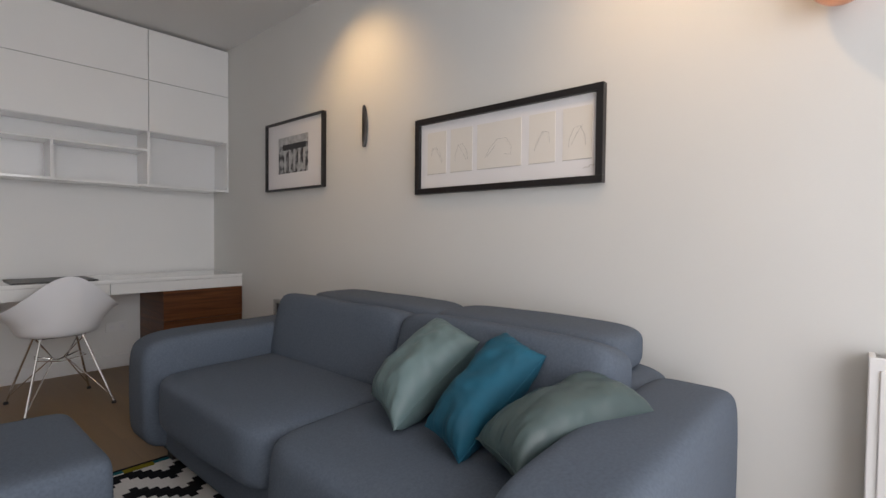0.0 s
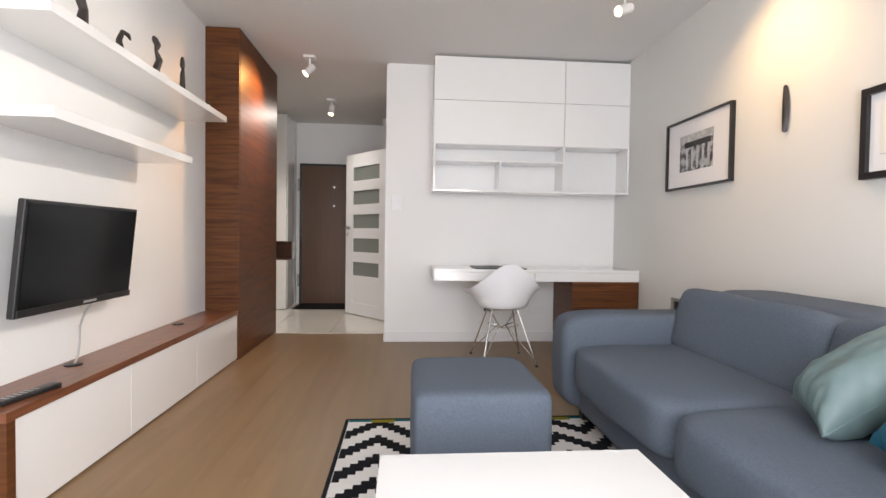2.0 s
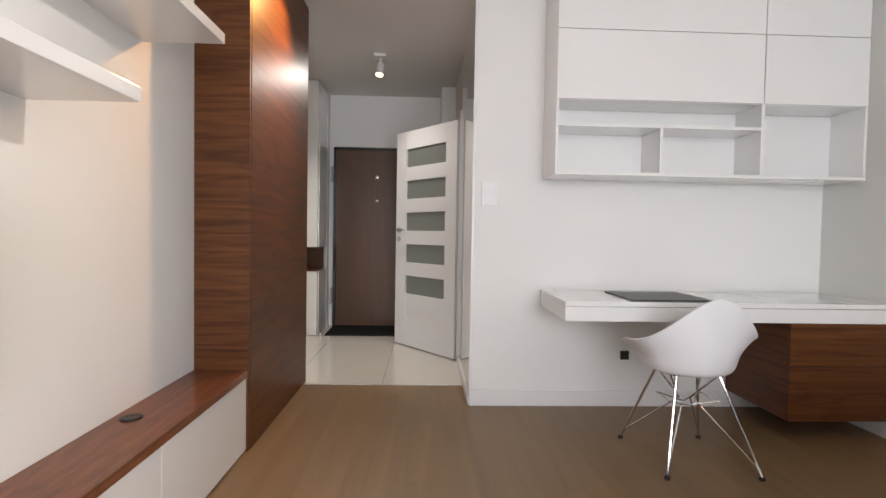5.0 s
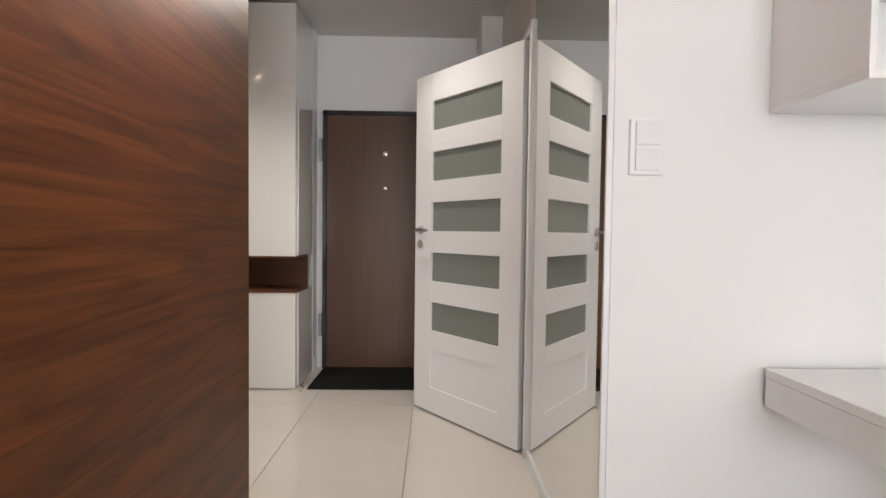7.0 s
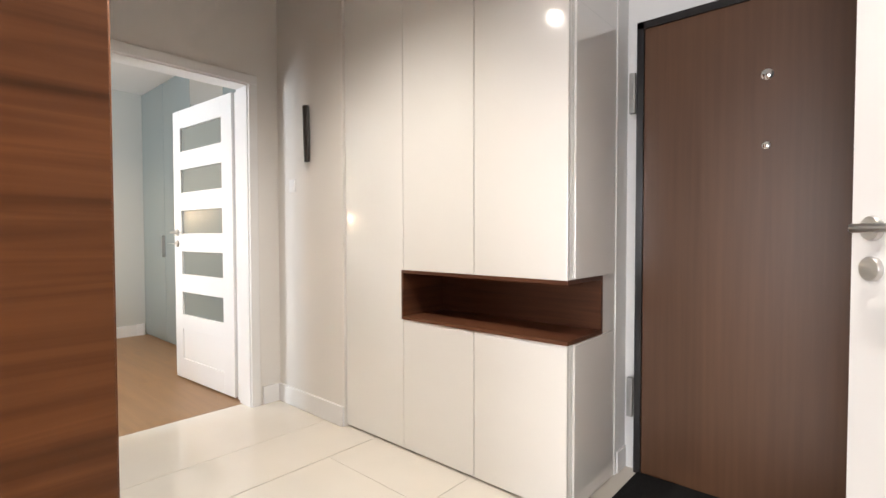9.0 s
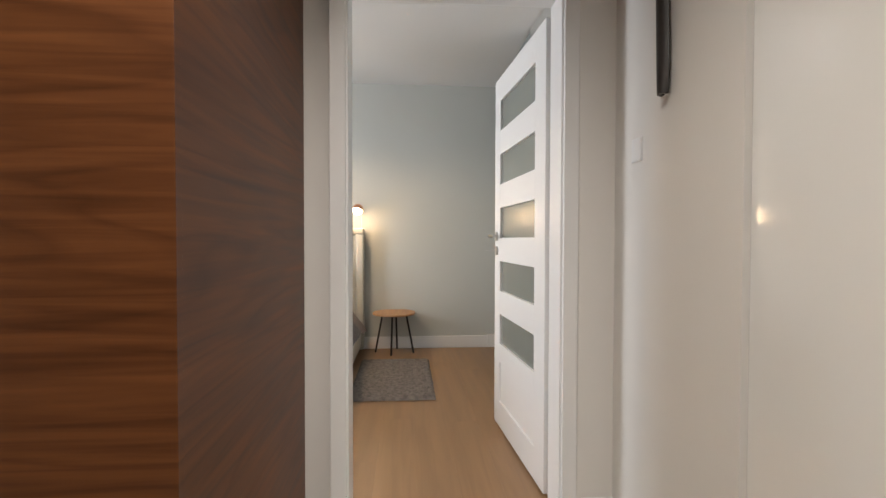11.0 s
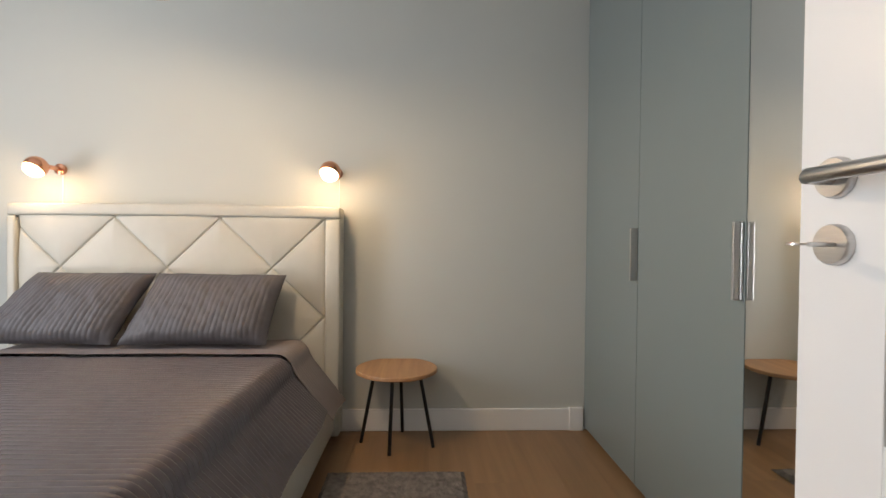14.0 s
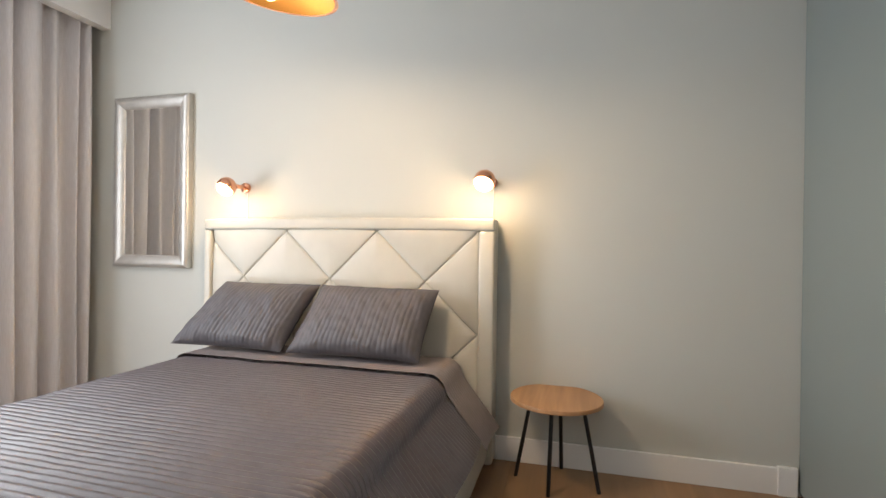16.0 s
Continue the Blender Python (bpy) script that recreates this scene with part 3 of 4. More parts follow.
for y in (1.936, 2.951):
    part("cable_grommet", lathe([(0.036, 0), (0.036, 0.005), (0.03, 0.008), (0.02, 0.006)], 24, pose(-1.61, y, 0.395)), PLASTIC, lb, "dark cable grommet", True)

tv = thing("television", (-1.6, 1.92, 0.9), "black flat screen television tilted forward on the wall", "television")
tm = Matrix.Translation((-1.55, 1.915, 0.895)) @ pose(0, 0, 0, 0, 6, 0)
tv_case = part("casing", box(-0.03, 0.0, -0.36, 0.395, -0.23, 0.23, bevel=0.006, m=tm), PLASTIC, tv)
part("screen", box(0.0, 0.004, -0.345, 0.38, -0.195, 0.216, m=tm), SCREEN, tv_case, "dark glossy screen")
part("bezel", box(0.0, 0.008, -0.355, 0.39, -0.225, -0.197, bevel=0.002, m=tm), PLASTIC, tv)
part("maker_badge", box(0.008, 0.0095, 0.02, 0.11, -0.216, -0.206, m=tm), GREY_PLASTIC, tv_case, "small grey badge bar")
part("wall_bracket", box(-1.682, -1.59, 1.84, 1.99, 0.8, 1.0, bevel=0.004), GREY_METAL, tv)
cab = thing("television_cable", (-1.64, 2.05, 0.5), "grey cable hanging from the television to the cabinet", "cable")
part("cord", tube([(-1.61, 2.1, 0.68), (-1.655, 2.09, 0.62), (-1.66, 2.06, 0.55), (-1.655, 2.05, 0.48), (-1.63, 2.0, 0.43), (-1.61, 1.945, 0.40)], 0.005, 8), GREY_PLASTIC, cab, "", True)
rem = thing("remote_control", (-1.48, 1.5, 0.396), "black remote control lying on the walnut top", "remote control")
rm_ = pose(-1.482, 1.5, 0.408, 0, 0, -12)
rem_body = part("body", box(-0.022, 0.022, -0.115, 0.115, -0.012, 0.008, bevel=0.005, m=rm_), PLASTIC, rem)
for i in range(6):
    for j in range(3):
        part("button", box(-0.014 + j * 0.011, -0.008 + j * 0.011, -0.09 + i * 0.022, -0.08 + i * 0.022, 0.008, 0.0095, m=rm_), GREY_PLASTIC, rem_body)

for name, y0, y1, z in (("upper", 1.462, 3.15, 1.785), ("lower", 1.47, 2.602, 1.412)):
    sh = thing("wall_shelf", (-1.52, (y0 + y1) / 2, z), "thick white floating shelf " + ("holding dark carved figures" if name == "upper" else "with nothing on it"), "shelf", "shelves above the television")
    part("board", box(-1.682, -1.37, y0, y1, z, z + 0.04, bevel=0.0015), LACQUER, sh)


def figure(at, tall, points, label):
    """A carved standing figure: one plain body along a bent spine."""
    f = thing("figurine", at, label, "figurine", "carved figures on the shelf")
    spine, radii = [], []
    n = 26
    for i in range(n):
        s = i / (n - 1) * (len(points) - 1)
        k = min(int(s), len(points) - 2)
        w = s - k
        w = w * w * (3 - 2 * w)
        p = [points[k][j] * (1 - w) + points[k + 1][j] * w for j in range(3)]
        spine.append((at[0] + p[0] * 0.3, at[1] + p[0], at[2] + p[1] * tall))
        radii.append(p[2] * 0.8)
    part("carving", tube(spine, 0.01, 12, radii), EBONY, f, "", True)


ZS = 1.824
figure((-1.5, 1.83, ZS), 0.26, [(0, 0, .04), (0, .25, .032), (.01, .5, .022), (-.01, .7, .026), (0, .9, .022), (0, 1, .006)], "stout dark carved wood figure")
figure((-1.5, 2.13, ZS), 0.2, [(0, 0, .03), (-.012, .3, .026), (-.02, .55, .017), (0, .8, .013), (.03, .78, .014), (.045, .68, .005)], "dark carved long-necked bird figure")
figure((-1.5, 2.465, ZS), 0.265, [(0, 0, .022), (.01, .12, .014), (-.01, .35, .024), (.012, .55, .022), (-.01, .72, .011), (0, .86, .021), (-.02, .95, .02), (-.03, 1, .006)], "dark carved slender wood figure")
figure((-1.5, 2.765, ZS), 0.27, [(0, 0, .022), (0, .35, .021), (0, .6, .018), (.004, .74, .011), (0, .8, .019), (0, .9, .017), (0, 1, .009)], "dark carved column-like wood figure")
figure((-1.5, 3.1, ZS), 0.1, [(0, 0, .03), (0, .35, .028), (.02, .6, .022), (.035, .9, .015), (.04, 1, .005)], "small squat dark carved figure")

# ---- desk wall ----
uc = thing("wall_cabinet", (1.03, 4.05, 2.0), "white wall cabinet with four flap doors over open compartments", "cabinet")
for x0, x1 in ((0.135, 1.316), (1.32, 1.928)):
    for z0, z1 in ((1.832, 2.216), (2.22, 2.6)):
        part("flap_door", box(x0 + 0.001, x1 - 0.001, 3.904, 3.922, z0, z1, bevel=0.0015), LACQUER, uc)
part("body", box(0.137, 1.928, 3.923, 4.199, 1.83, 2.6), LACQUER, uc)
part("bottom_board", box(0.135, 1.928, 3.905, 4.199, 1.412, 1.43, bevel=0.001), LACQUER, uc)
for x0, x1, z1 in ((0.135, 0.151, 1.83), (1.308, 1.328, 1.83), (1.912, 1.928, 1.83), (0.728, 0.744, 1.68)):
    part("upright", box(x0, x1, 3.906, 4.199, 1.43, z1, bevel=0.001), LACQUER, uc)
part("middle_shelf", box(0.152, 1.307, 3.906, 4.199, 1.681, 1.698, bevel=0.001), LACQUER, uc)
part("back_board", box(0.152, 1.911, 4.14, 4.199, 1.431, 1.829), WHITE_TRIM, uc)

dk = thing("desk", (1.03, 3.93, 0), "wall mounted white desk with a walnut drawer block", "desk")
part("top", box(0.138, 1.928, 3.655, 4.184, 0.708, 0.732, bevel=0.002), LACQUER, dk)
part("drawer_front", box(0.139, 1.0, 3.657, 3.675, 0.63, 0.704, bevel=0.0015), LACQUER, dk)
part("drawer_front", box(1.004, 1.927, 3.657, 3.675, 0.63, 0.704, bevel=0.0015), LACQUER, dk)
part("apron", box(0.14, 1.926, 3.676, 4.184, 0.63, 0.707), LACQUER, dk)
part("pedestal", box(1.333, 1.926, 3.68, 4.184, 0.112, 0.629, bevel=0.001), WALNUT, dk, "walnut veneer drawer block")
part("pedestal_front", box(1.333, 1.926, 3.66, 3.679, 0.112, 0.4, bevel=0.001), WALNUT, dk)
part("pedestal_front", box(1.333, 1.926, 3.66, 3.679, 0.404, 0.627, bevel=0.001), WALNUT, dk)
pad = thing("desk_pad", (0.72, 3.88, 0.732), "thin black writing pad on the white desk", "desk pad")
part("sheet", box(0.5, 0.945, 3.70, 4.08, 0.7315, 0.739, bevel=0.002), PLASTIC, pad)
out = thing("power_outlet", (1.17, 4.19, 0.3), "white double wall socket under the desk", "socket")
plate = part("plate", box(1.1, 1.245, 4.192, 4.202, 0.28, 0.355, bevel=0.003), WHITE_TRIM, out)
for x in (1.137, 1.208):
    part("socket_hole", lathe([(0.016, 0), (0.016, 0.002), (0.012, 0.001)], 20, pose(x, 4.192, 0.317, 90, 0, 0)), SHELL, plate, "", True)
cab_out = thing("cable_outlet", (0.68, 4.19, 0.32), "small dark square cable outlet under the desk", "socket")
part("plate", box(0.655, 0.71, 4.19, 4.202, 0.295, 0.35, bevel=0.003), PLASTIC, cab_out)
out2 = copy_thing(out, Matrix.Translation((0.8, 4.19, 0.3)))
tagged(out2, "white double wall socket beside the dark cable outlet")
sw = thing("light_switch", (-0.19, 4.195, 1.32), "white two-rocker light switch beside the mirror", "switch")
sw_plate = part("plate", box(-0.24, -0.147, 4.19, 4.202, 1.243, 1.392, bevel=0.004), WHITE_TRIM, sw)
for z in (1.255, 1.322):
    part("rocker", box(-0.226, -0.161, 4.185, 4.19, z, z + 0.06, bevel=0.002), SHELL, sw_plate)

# ---- desk chair ----
ch = thing("desk_chair", (0.69, 3.49, 0), "white moulded plastic armchair on chrome wire legs", "chair", turn=-4)


def shell_at(u, v):
    """Bucket seat: high rounded back, arms that curl outwards, low front lip."""
    a = u * math.tau
    c, s = math.cos(a), math.sin(a)
    back, front = max(0.0, -s), max(0.0, s)
    rim = 0.615 + 0.185 * back ** 2.4 - 0.145 * front ** 1.3
    z0 = 0.435
    w = v ** (4.2 - 1.8 * front)
    curl = max(0.0, v - 0.78) / 0.22
    arm = abs(c) ** 2.5
    r = (0.222 + 0.03 * front) * v ** 0.26 + 0.012 * v + curl ** 1.4 * (0.008 + 0.068 * arm)
    z = z0 + (rim - z0) * w - 0.03 * arm * curl ** 4
    x, y = c * r, s * r * 0.93
    q = radians(4)
    return Vector((0.69 + x * math.cos(q) - y * math.sin(q), 3.49 + x * math.sin(q) + y * math.cos(q), z))


part("seat_shell", sheet(72, 26, lambda u, v: shell_at(u, 0.02 + 0.98 * v), 0.006), SHELL, ch, "white moulded seat shell", True)
feet = {(-1, -1): (0.5, 3.285), (1, -1): (0.92, 3.272), (-1, 1): (0.468, 3.715), (1, 1): (0.888, 3.715)}
for (sx, sy), (fx, fy) in feet.items():
    leg = part("leg", tube([(0.69 + sx * 0.10, 3.49 + sy * 0.09, 0.435), (fx, fy, 0.012)], 0.0065, 8), CHROME, ch, "chrome wire leg", True)
    part("brace", tube([(0.69 + sx * 0.12, 3.49 - sy * 0.07, 0.43), (0.69 + sx * 0.03, 3.49 + sy * 0.02, 0.29), (fx - sx * 0.012, fy - sy * 0.012, 0.05)], 0.004, 6), CHROME, ch, "", True)
    part("foot_glide", lathe([(0.012, 0.0), (0.014, 0.004), (0.012, 0.014), (0.007, 0.018)], 12, pose(fx, fy, 0)), PLASTIC, leg, "", True)
part("cross_wire", tube([(0.57, 3.42, 0.30), (0.69, 3.46, 0.27), (0.81, 3.42, 0.30), (0.80, 3.56, 0.30), (0.69, 3.52, 0.27), (0.58, 3.56, 0.30), (0.57, 3.42, 0.30)], 0.004, 6), CHROME, ch, "", True)
for y in (3.40, 3.565):
    part("seat_mount", box(0.58, 0.80, y, y + 0.015, 0.425, 0.437), PLASTIC, ch)

# ---- sofa ----
so = thing("sofa", (1.35, 1.2, 0), "blue grey felt two-seat sofa with headrests and padded arms", "sofa")
part("base", puff(0.82, 1.86, 0.12, 2.33, 0.075, 0.30, 14, 12), SOFA, so, "", True)
for y0, y1 in ((0.3, 1.178), (1.172, 2.12)):
    part("seat_cushion", puff(0.755, 1.55, y0, y1, 0.215, 0.455, 7, 20, lumps=0.012), SOFA, so, "", True)
for y0, y1 in ((0.066, 0.335), (2.085, 2.362)):
    part("armrest", puff(0.735, 1.85, y0, y1, 0.085, 0.6, 7, 18, lumps=0.006), SOFA, so, "", True)
for y0, y1 in ((0.32, 1.205), (1.198, 2.13)):
    bm_m = Matrix.Translation((1.44, 0, 0.575)) @ pose(0, 0, 0, 0, 14, 0) @ Matrix.Translation((-1.44, 0, -0.575))
    part("back_cushion", puff(1.33, 1.58, y0, y1, 0.40, 0.745, 7, 18, m=bm_m, lumps=0.012), SOFA, so, "", True)
    part("headrest", puff(1.55, 1.86, y0 + (0.05 if y0 < 1 else -0.02), y1, 0.585, 0.75, 5, 16, lumps=0.006), SOFA, so, "", True)
part("back_frame", puff(1.56, 1.87, 0.28, 2.16, 0.1, 0.615, 9, 12), SOFA, so, "", True)
for x, y in ((0.9, 0.25), (0.9, 2.2), (1.75, 0.25), (1.75, 2.2)):
    part("foot", box(x - 0.03, x + 0.03, y - 0.03, y + 0.03, 0.008 if x < 1 else 0.0, 0.09, bevel=0.004), BLACK_PAINT, so)
part("fabric_tag", box(1.375, 1.381, 0.308, 0.316, 0.6, 0.64), PLASTIC, so, "small dark fabric tag")

for spec in (((1.02, 0.835, 0.475), (0.335, -0.065, 0.225), (0.115, 0.24, 0.03), 0.19, SAGE_SATIN, "pale sage satin cushion leaning on the sofa back", 0.0),
             ((1.01, 0.575, 0.465), (0.325, -0.07, 0.235), (0.055, 0.175, 0.035), 0.16, TEAL_CLOTH, "deep teal cotton cushion with creases on the sofa", 3.0),
             ((0.955, 0.36, 0.52), (0.425, -0.165, 0.075), (0.095, 0.19, 0.005), 0.2, GREEN_SATIN, "grey green satin cushion resting on the sofa arm", 6.0)):
    b, e1, e2, thick, material, label, seed = spec
    cu = thing("throw_cushion", b, label, "cushion", "cushions on the sofa")
    cover = part("cover", cushion(b, e1, e2, thick, 0, 0.014, seed), material, cu, "", True)
    o, p, q = Vector(b), Vector(e1), Vector(e2)
    rim = []
    for k in range(97):
        side, w = min(k // 24, 3), (k - 24 * min(k // 24, 3)) / 24
        c, d = ((w, 0), (1, w), (1 - w, 1), (0, 1 - w))[side]
        c, d = 2 * c - 1, 2 * d - 1
        rim.append(o + p * (c * (1 - 0.06 * (1 - d * d)) + 1) / 2 + q * (d * (1 - 0.06 * (1 - c * c)) + 1) / 2)
    part("seam_piping", tube(rim, 0.0022, 5), material, cover, "", True)

ot = thing("ottoman", (0.17, 1.58, 0), "blue grey felt cube ottoman on the patterned rug", "ottoman")
part("cushion", puff(-0.078, 0.435, 1.30, 1.865, 0.04, 0.452, 12, 18, lumps=0.004), SOFA, ot, "", True)
for x in (-0.03, 0.37):
    for y in (1.36, 1.8):
        part("foot", box(x - 0.02, x + 0.02, y - 0.02, y + 0.02, 0.008, 0.06), BLACK_PAINT, ot)

ct = thing("coffee_table", (0.21, 0.65, 0), "square white lacquered coffee table on the patterned rug", "coffee table")
part("tabletop", box(-0.178, 0.612, 0.26, 1.05, 0.306, 0.356, bevel=0.002), LACQUER, ct)
for x in (-0.15, 0.584):
    for y in (0.288, 1.022):
        part("leg", box(x - 0.027, x + 0.027, y - 0.027, y + 0.027, 0.008, 0.306, bevel=0.002), LACQUER, ct)

# ---- patterned rug ----
rg = thing("patterned_rug", (0.5, 1.2, 0), "black and white stepped zigzag rug with a coloured end band", "rug")
RX0, RX1, RY0, RY1 = -0.411, 1.35, 0.1, 2.235
part("ground_weave", box(RX0, RX1, RY0, RY1, 0.0005, 0.009), RUG_WHITE, rg)
part("edge_binding", boxes((RX0 - 0.006, RX0 + 0.012, RY0, RY1, 0.0005, 0.0105), (RX1 - 0.012, RX1 + 0.006, RY0, RY1, 0.0005, 0.0105), (RX0, RX1, RY1 - 0.01, RY1 + 0.006, 0.0005, 0.0105)), RUG_BLACK, rg, "black bound edge")
bm = bmesh.new()
S, PERIOD, RUN = 0.03, 0.21, 5
nx = int((RX1 - RX0 - 0.03) / S)
for i in range(nx):
    k = i % (2 * RUN)
    off = (k if k < RUN else 2 * RUN - k) * S
    x0 = RX0 + 0.015 + i * S
    for j in range(-2, 12):
        y0 = RY0 + j * PERIOD + off
        y1 = y0 + 0.095
        y0, y1 = max(y0, RY0 + 0.02), min(y1, RY1 - 0.05)
        if y1 - y0 > 0.005:
            add_box(bm, x0, x0 + S, y0, y1, 0.004, 0.0102)
tagged(part("zigzag_weave", bm, RUG_BLACK, rg, "black stepped zigzag weave"), kind="stuff")
for i in range(nx // 2):
    x0 = RX0 + 0.015 + i * 2 * S
    part("band_block", box(x0, x0 + 2 * S, RY1 - 0.036 if i % 4 < 2 else RY1 - 0.05, RY1 - 0.012, 0.004, 0.0106), (RUG_TEAL, RUG_TEAL, RUG_OLIVE, RUG_OLIVE)[i % 4], rg)

# ---- living room: right wall ----
def picture(name, y0, y1, z0, z1, rim, label):
    p = thing(name, (1.91, (y0 + y1) / 2, (z0 + z1) / 2), label, "picture")
    for a in ((y0, y1, z0, z0 + rim), (y0, y1, z1 - rim, z1), (y0, y0 + rim, z0 + rim, z1 - rim), (y1 - rim, y1, z0 + rim, z1 - rim)):
        part("frame", box(1.896, 1.929, *a, bevel=0.0015), BLACK_PAINT, p, "black frame bar")
    part("mount", box(1.916, 1.928, y0 + rim, y1 - rim, z0 + rim, z1 - rim), PAPER, p, "white mount")
    return p


p1 = picture("framed_photograph", 2.485, 3.225, 1.376, 1.877, 0.014, "black framed grey photograph of a columned building")
photo = part("photo", box(1.9135, 1.9165, 2.68, 3.06, 1.50, 1.76), PHOTO, p1)
part("photo_sky", box(1.912, 1.914, 2.68, 3.06, 1.70, 1.76), PHOTO_LIGHT, photo)
part("photo_roof", box(1.911, 1.9125, 2.70, 3.0, 1.665, 1.705), PHOTO_DARK, photo)
for i in range(5):
    part("photo_column", box(1.911, 1.9132, 2.71 + 0.062 * i, 2.732 + 0.062 * i, 1.51, 1.665), PHOTO_LIGHT, photo)
p2 = picture("framed_drawings", 0.582, 1.628, 1.28, 1.678, 0.03, "wide black frame holding five pale pencil drawings")
SHEETS = ((1.55, 1.42), (1.39, 1.25), (1.22, 0.97), (0.93, 0.8), (0.765, 0.635))
for i, (a, b) in enumerate(SHEETS):
    page = part("drawing", box(1.9145, 1.9175, b, a, 1.385, 1.60), SHEET, p2, "pale pencil drawing")
    cy = (a + b) / 2
    w = (a - b)
    part("pencil_stroke", tube([(1.9148, cy + w * 0.3 * math.cos(q * 0.7 + i), 1.48 + 0.045 * math.sin(q * 1.1 + i * 2)) for q in range(9)], 0.0012, 5), PENCIL_AND_SHADE, page)
    # grey strip along the lower edge paints the sheet's shadow on the mount
    part("sheet_shadow_edge", box(1.914, 1.9176, b, a, 1.382, 1.3848), PENCIL_AND_SHADE, page)
part("signature", tube([(1.915, 0.67 - 0.008 * q, 1.345 + 0.004 * math.sin(q * 2.0) + 0.002 * q) for q in range(9)], 0.0014, 5), PENCIL_AND_SHADE, p2)

wh = thing("wall_carving", (1.92, 2.08, 1.7), "slim dark carved wood piece on the pale grey wall", "wall decoration")
part("blade", sheet(10, 20, lambda u, v: (1.922 - 0.02 * math.sin(math.pi * u), 2.08 + (u - 0.5) * 0.05 * (math.sin(math.pi * min(1, 0.06 + v * 0.9)) ** 0.6), 1.592 + 0.243 * v + 0.008 * math.sin(u * 9) * v), 0.008), EBONY, wh, "", True)
rd = thing("radiator", (1.87, -0.75, 0.1), "white panel radiator with a slotted top on the wall", "radiator")
part("panel", box(1.83, 1.842, -1.25, -0.225, 0.1, 0.735, bevel=0.004), WHITE_TRIM, rd)
for i in range(20):
    y = -1.23 + i * 0.05
    part("rib", box(1.824, 1.831, y, y + 0.03, 0.13, 0.70, bevel=0.003), WHITE_TRIM, rd)
part("side_cover", box(1.843, 1.918, -0.24, -0.226, 0.1, 0.735, bevel=0.002), WHITE_TRIM, rd)
part("side_cover", box(1.843, 1.918, -1.249, -1.235, 0.1, 0.735, bevel=0.002), WHITE_TRIM, rd)
part("back_panel", box(1.905, 1.917, -1.234, -0.262, 0.1, 0.735), WHITE_TRIM, rd)
for i in range(24):
    part("grille_bar", box(1.843, 1.904, -1.23 + i * 0.0405, -1.212 + i * 0.0405, 0.722, 0.734), WHITE_TRIM, rd)
part("bracket", box(1.916, 1.932, -0.7, -0.6, 0.3, 0.5), WHITE_TRIM, rd)
vb = thing("wall_access_panel", (1.91, 2.88, 0.48), "grey framed dark recessed panel low on the wall behind the sofa", "wall panel")
part("frame", boxes((1.905, 1.931, 2.56, 3.12, 0.545, 0.57), (1.905, 1.931, 2.56, 3.12, 0.36, 0.385), (1.905, 1.931, 3.095, 3.12, 0.385, 0.545), (1.905, 1.931, 2.56, 2.585, 0.385, 0.545), bevel=0.002), GREY_METAL, vb, "grey metal frame")
part("dark_plate", box(1.918, 1.931, 2.584, 3.096, 0.384, 0.546), PLASTIC, vb)
for y in (2.72, 2.88, 3.04):
    part("screw", lathe([(0.006, 0), (0.006, 0.004), (0.003, 0.006)], 10, pose(1.918, y, 0.47, 0, -90, 0)), CHROME, vb)
cl = thing("copper_wall_lamp", (1.9, -0.13, 1.87), "round copper wall lamp on the pale grey wall", "wall lamp")
part("globe", lathe([(0.001, -0.08)] + [(0.08 * math.cos(a), 0.08 * math.sin(a)) for a in [(-80 + 10 * i) * math.pi / 180 for i in range(17)]] + [(0.001, 0.08)], 28, pose(1.845, -0.14, 1.818)), COPPER, cl, "", True)
part("wall_mount", lathe([(0.04, 0), (0.04, 0.02), (0.02, 0.025), (0.02, 0.06)], 20, pose(1.931, -0.14, 1.818, 0, -90, 0)), COPPER, cl, "", True)


# ---- ceiling spots ----
for at, to, watts, tint, wide in SPOTS:
    # the last fixture only goes with the added hall fill
    s = thing("ceiling_spot", (at[0], at[1], H), "white adjustable ceiling spot, lit", "spotlight", "ceiling spots")
    d = (Vector(to) - Vector(at)).normalized()
    m = Vector(at) + d * 0.0
    part("base_plate", box(at[0] - 0.05, at[0] + 0.05, at[1] - 0.05, at[1] + 0.05, H - 0.022, H + 0.001, bevel=0.003), WHITE_TRIM, s)
    part("arm", tube([(at[0], at[1], H - 0.02), (at[0], at[1], at[2] + 0.05), tuple(m)], 0.008, 10), WHITE_TRIM, s, "", True)
    hmx = look(m, m + d) @ pose(0, 0, 0, 180, 0, 0)
    head = part("head", lathe([(0.02, -0.055), (0.03, -0.05), (0.032, 0.05), (0.036, 0.06), (0.033, 0.062), (0.030, 0.054)], 24, hmx), WHITE_TRIM, s, "", True)
    part("lens", lathe([(0.0295, 0.053), (0.0295, 0.057), (0.01, 0.059)], 24, hmx), SPOT_GLASS, head, "lit warm lens", True)

# ---- bedroom: bed ----
bd = thing("bed", (-5.65, 4.14, 0), "cream leather double bed with a diamond tufted headboard", "bed")
HX = -6.66


def arched(bm, rise):
    """Bows the upper edge of a board upwards in the middle."""
    along = [e for e in bm.edges if abs(e.verts[0].co.y - e.verts[1].co.y) > 1]
    bmesh.ops.subdivide_edges(bm, edges=along, cuts=23)
    for v in bm.verts:
        if v.co.z > 1.0:
            v.co.z += rise * max(0.0, 1 - ((v.co.y - 4.145) / 0.824) ** 2)
    return bm


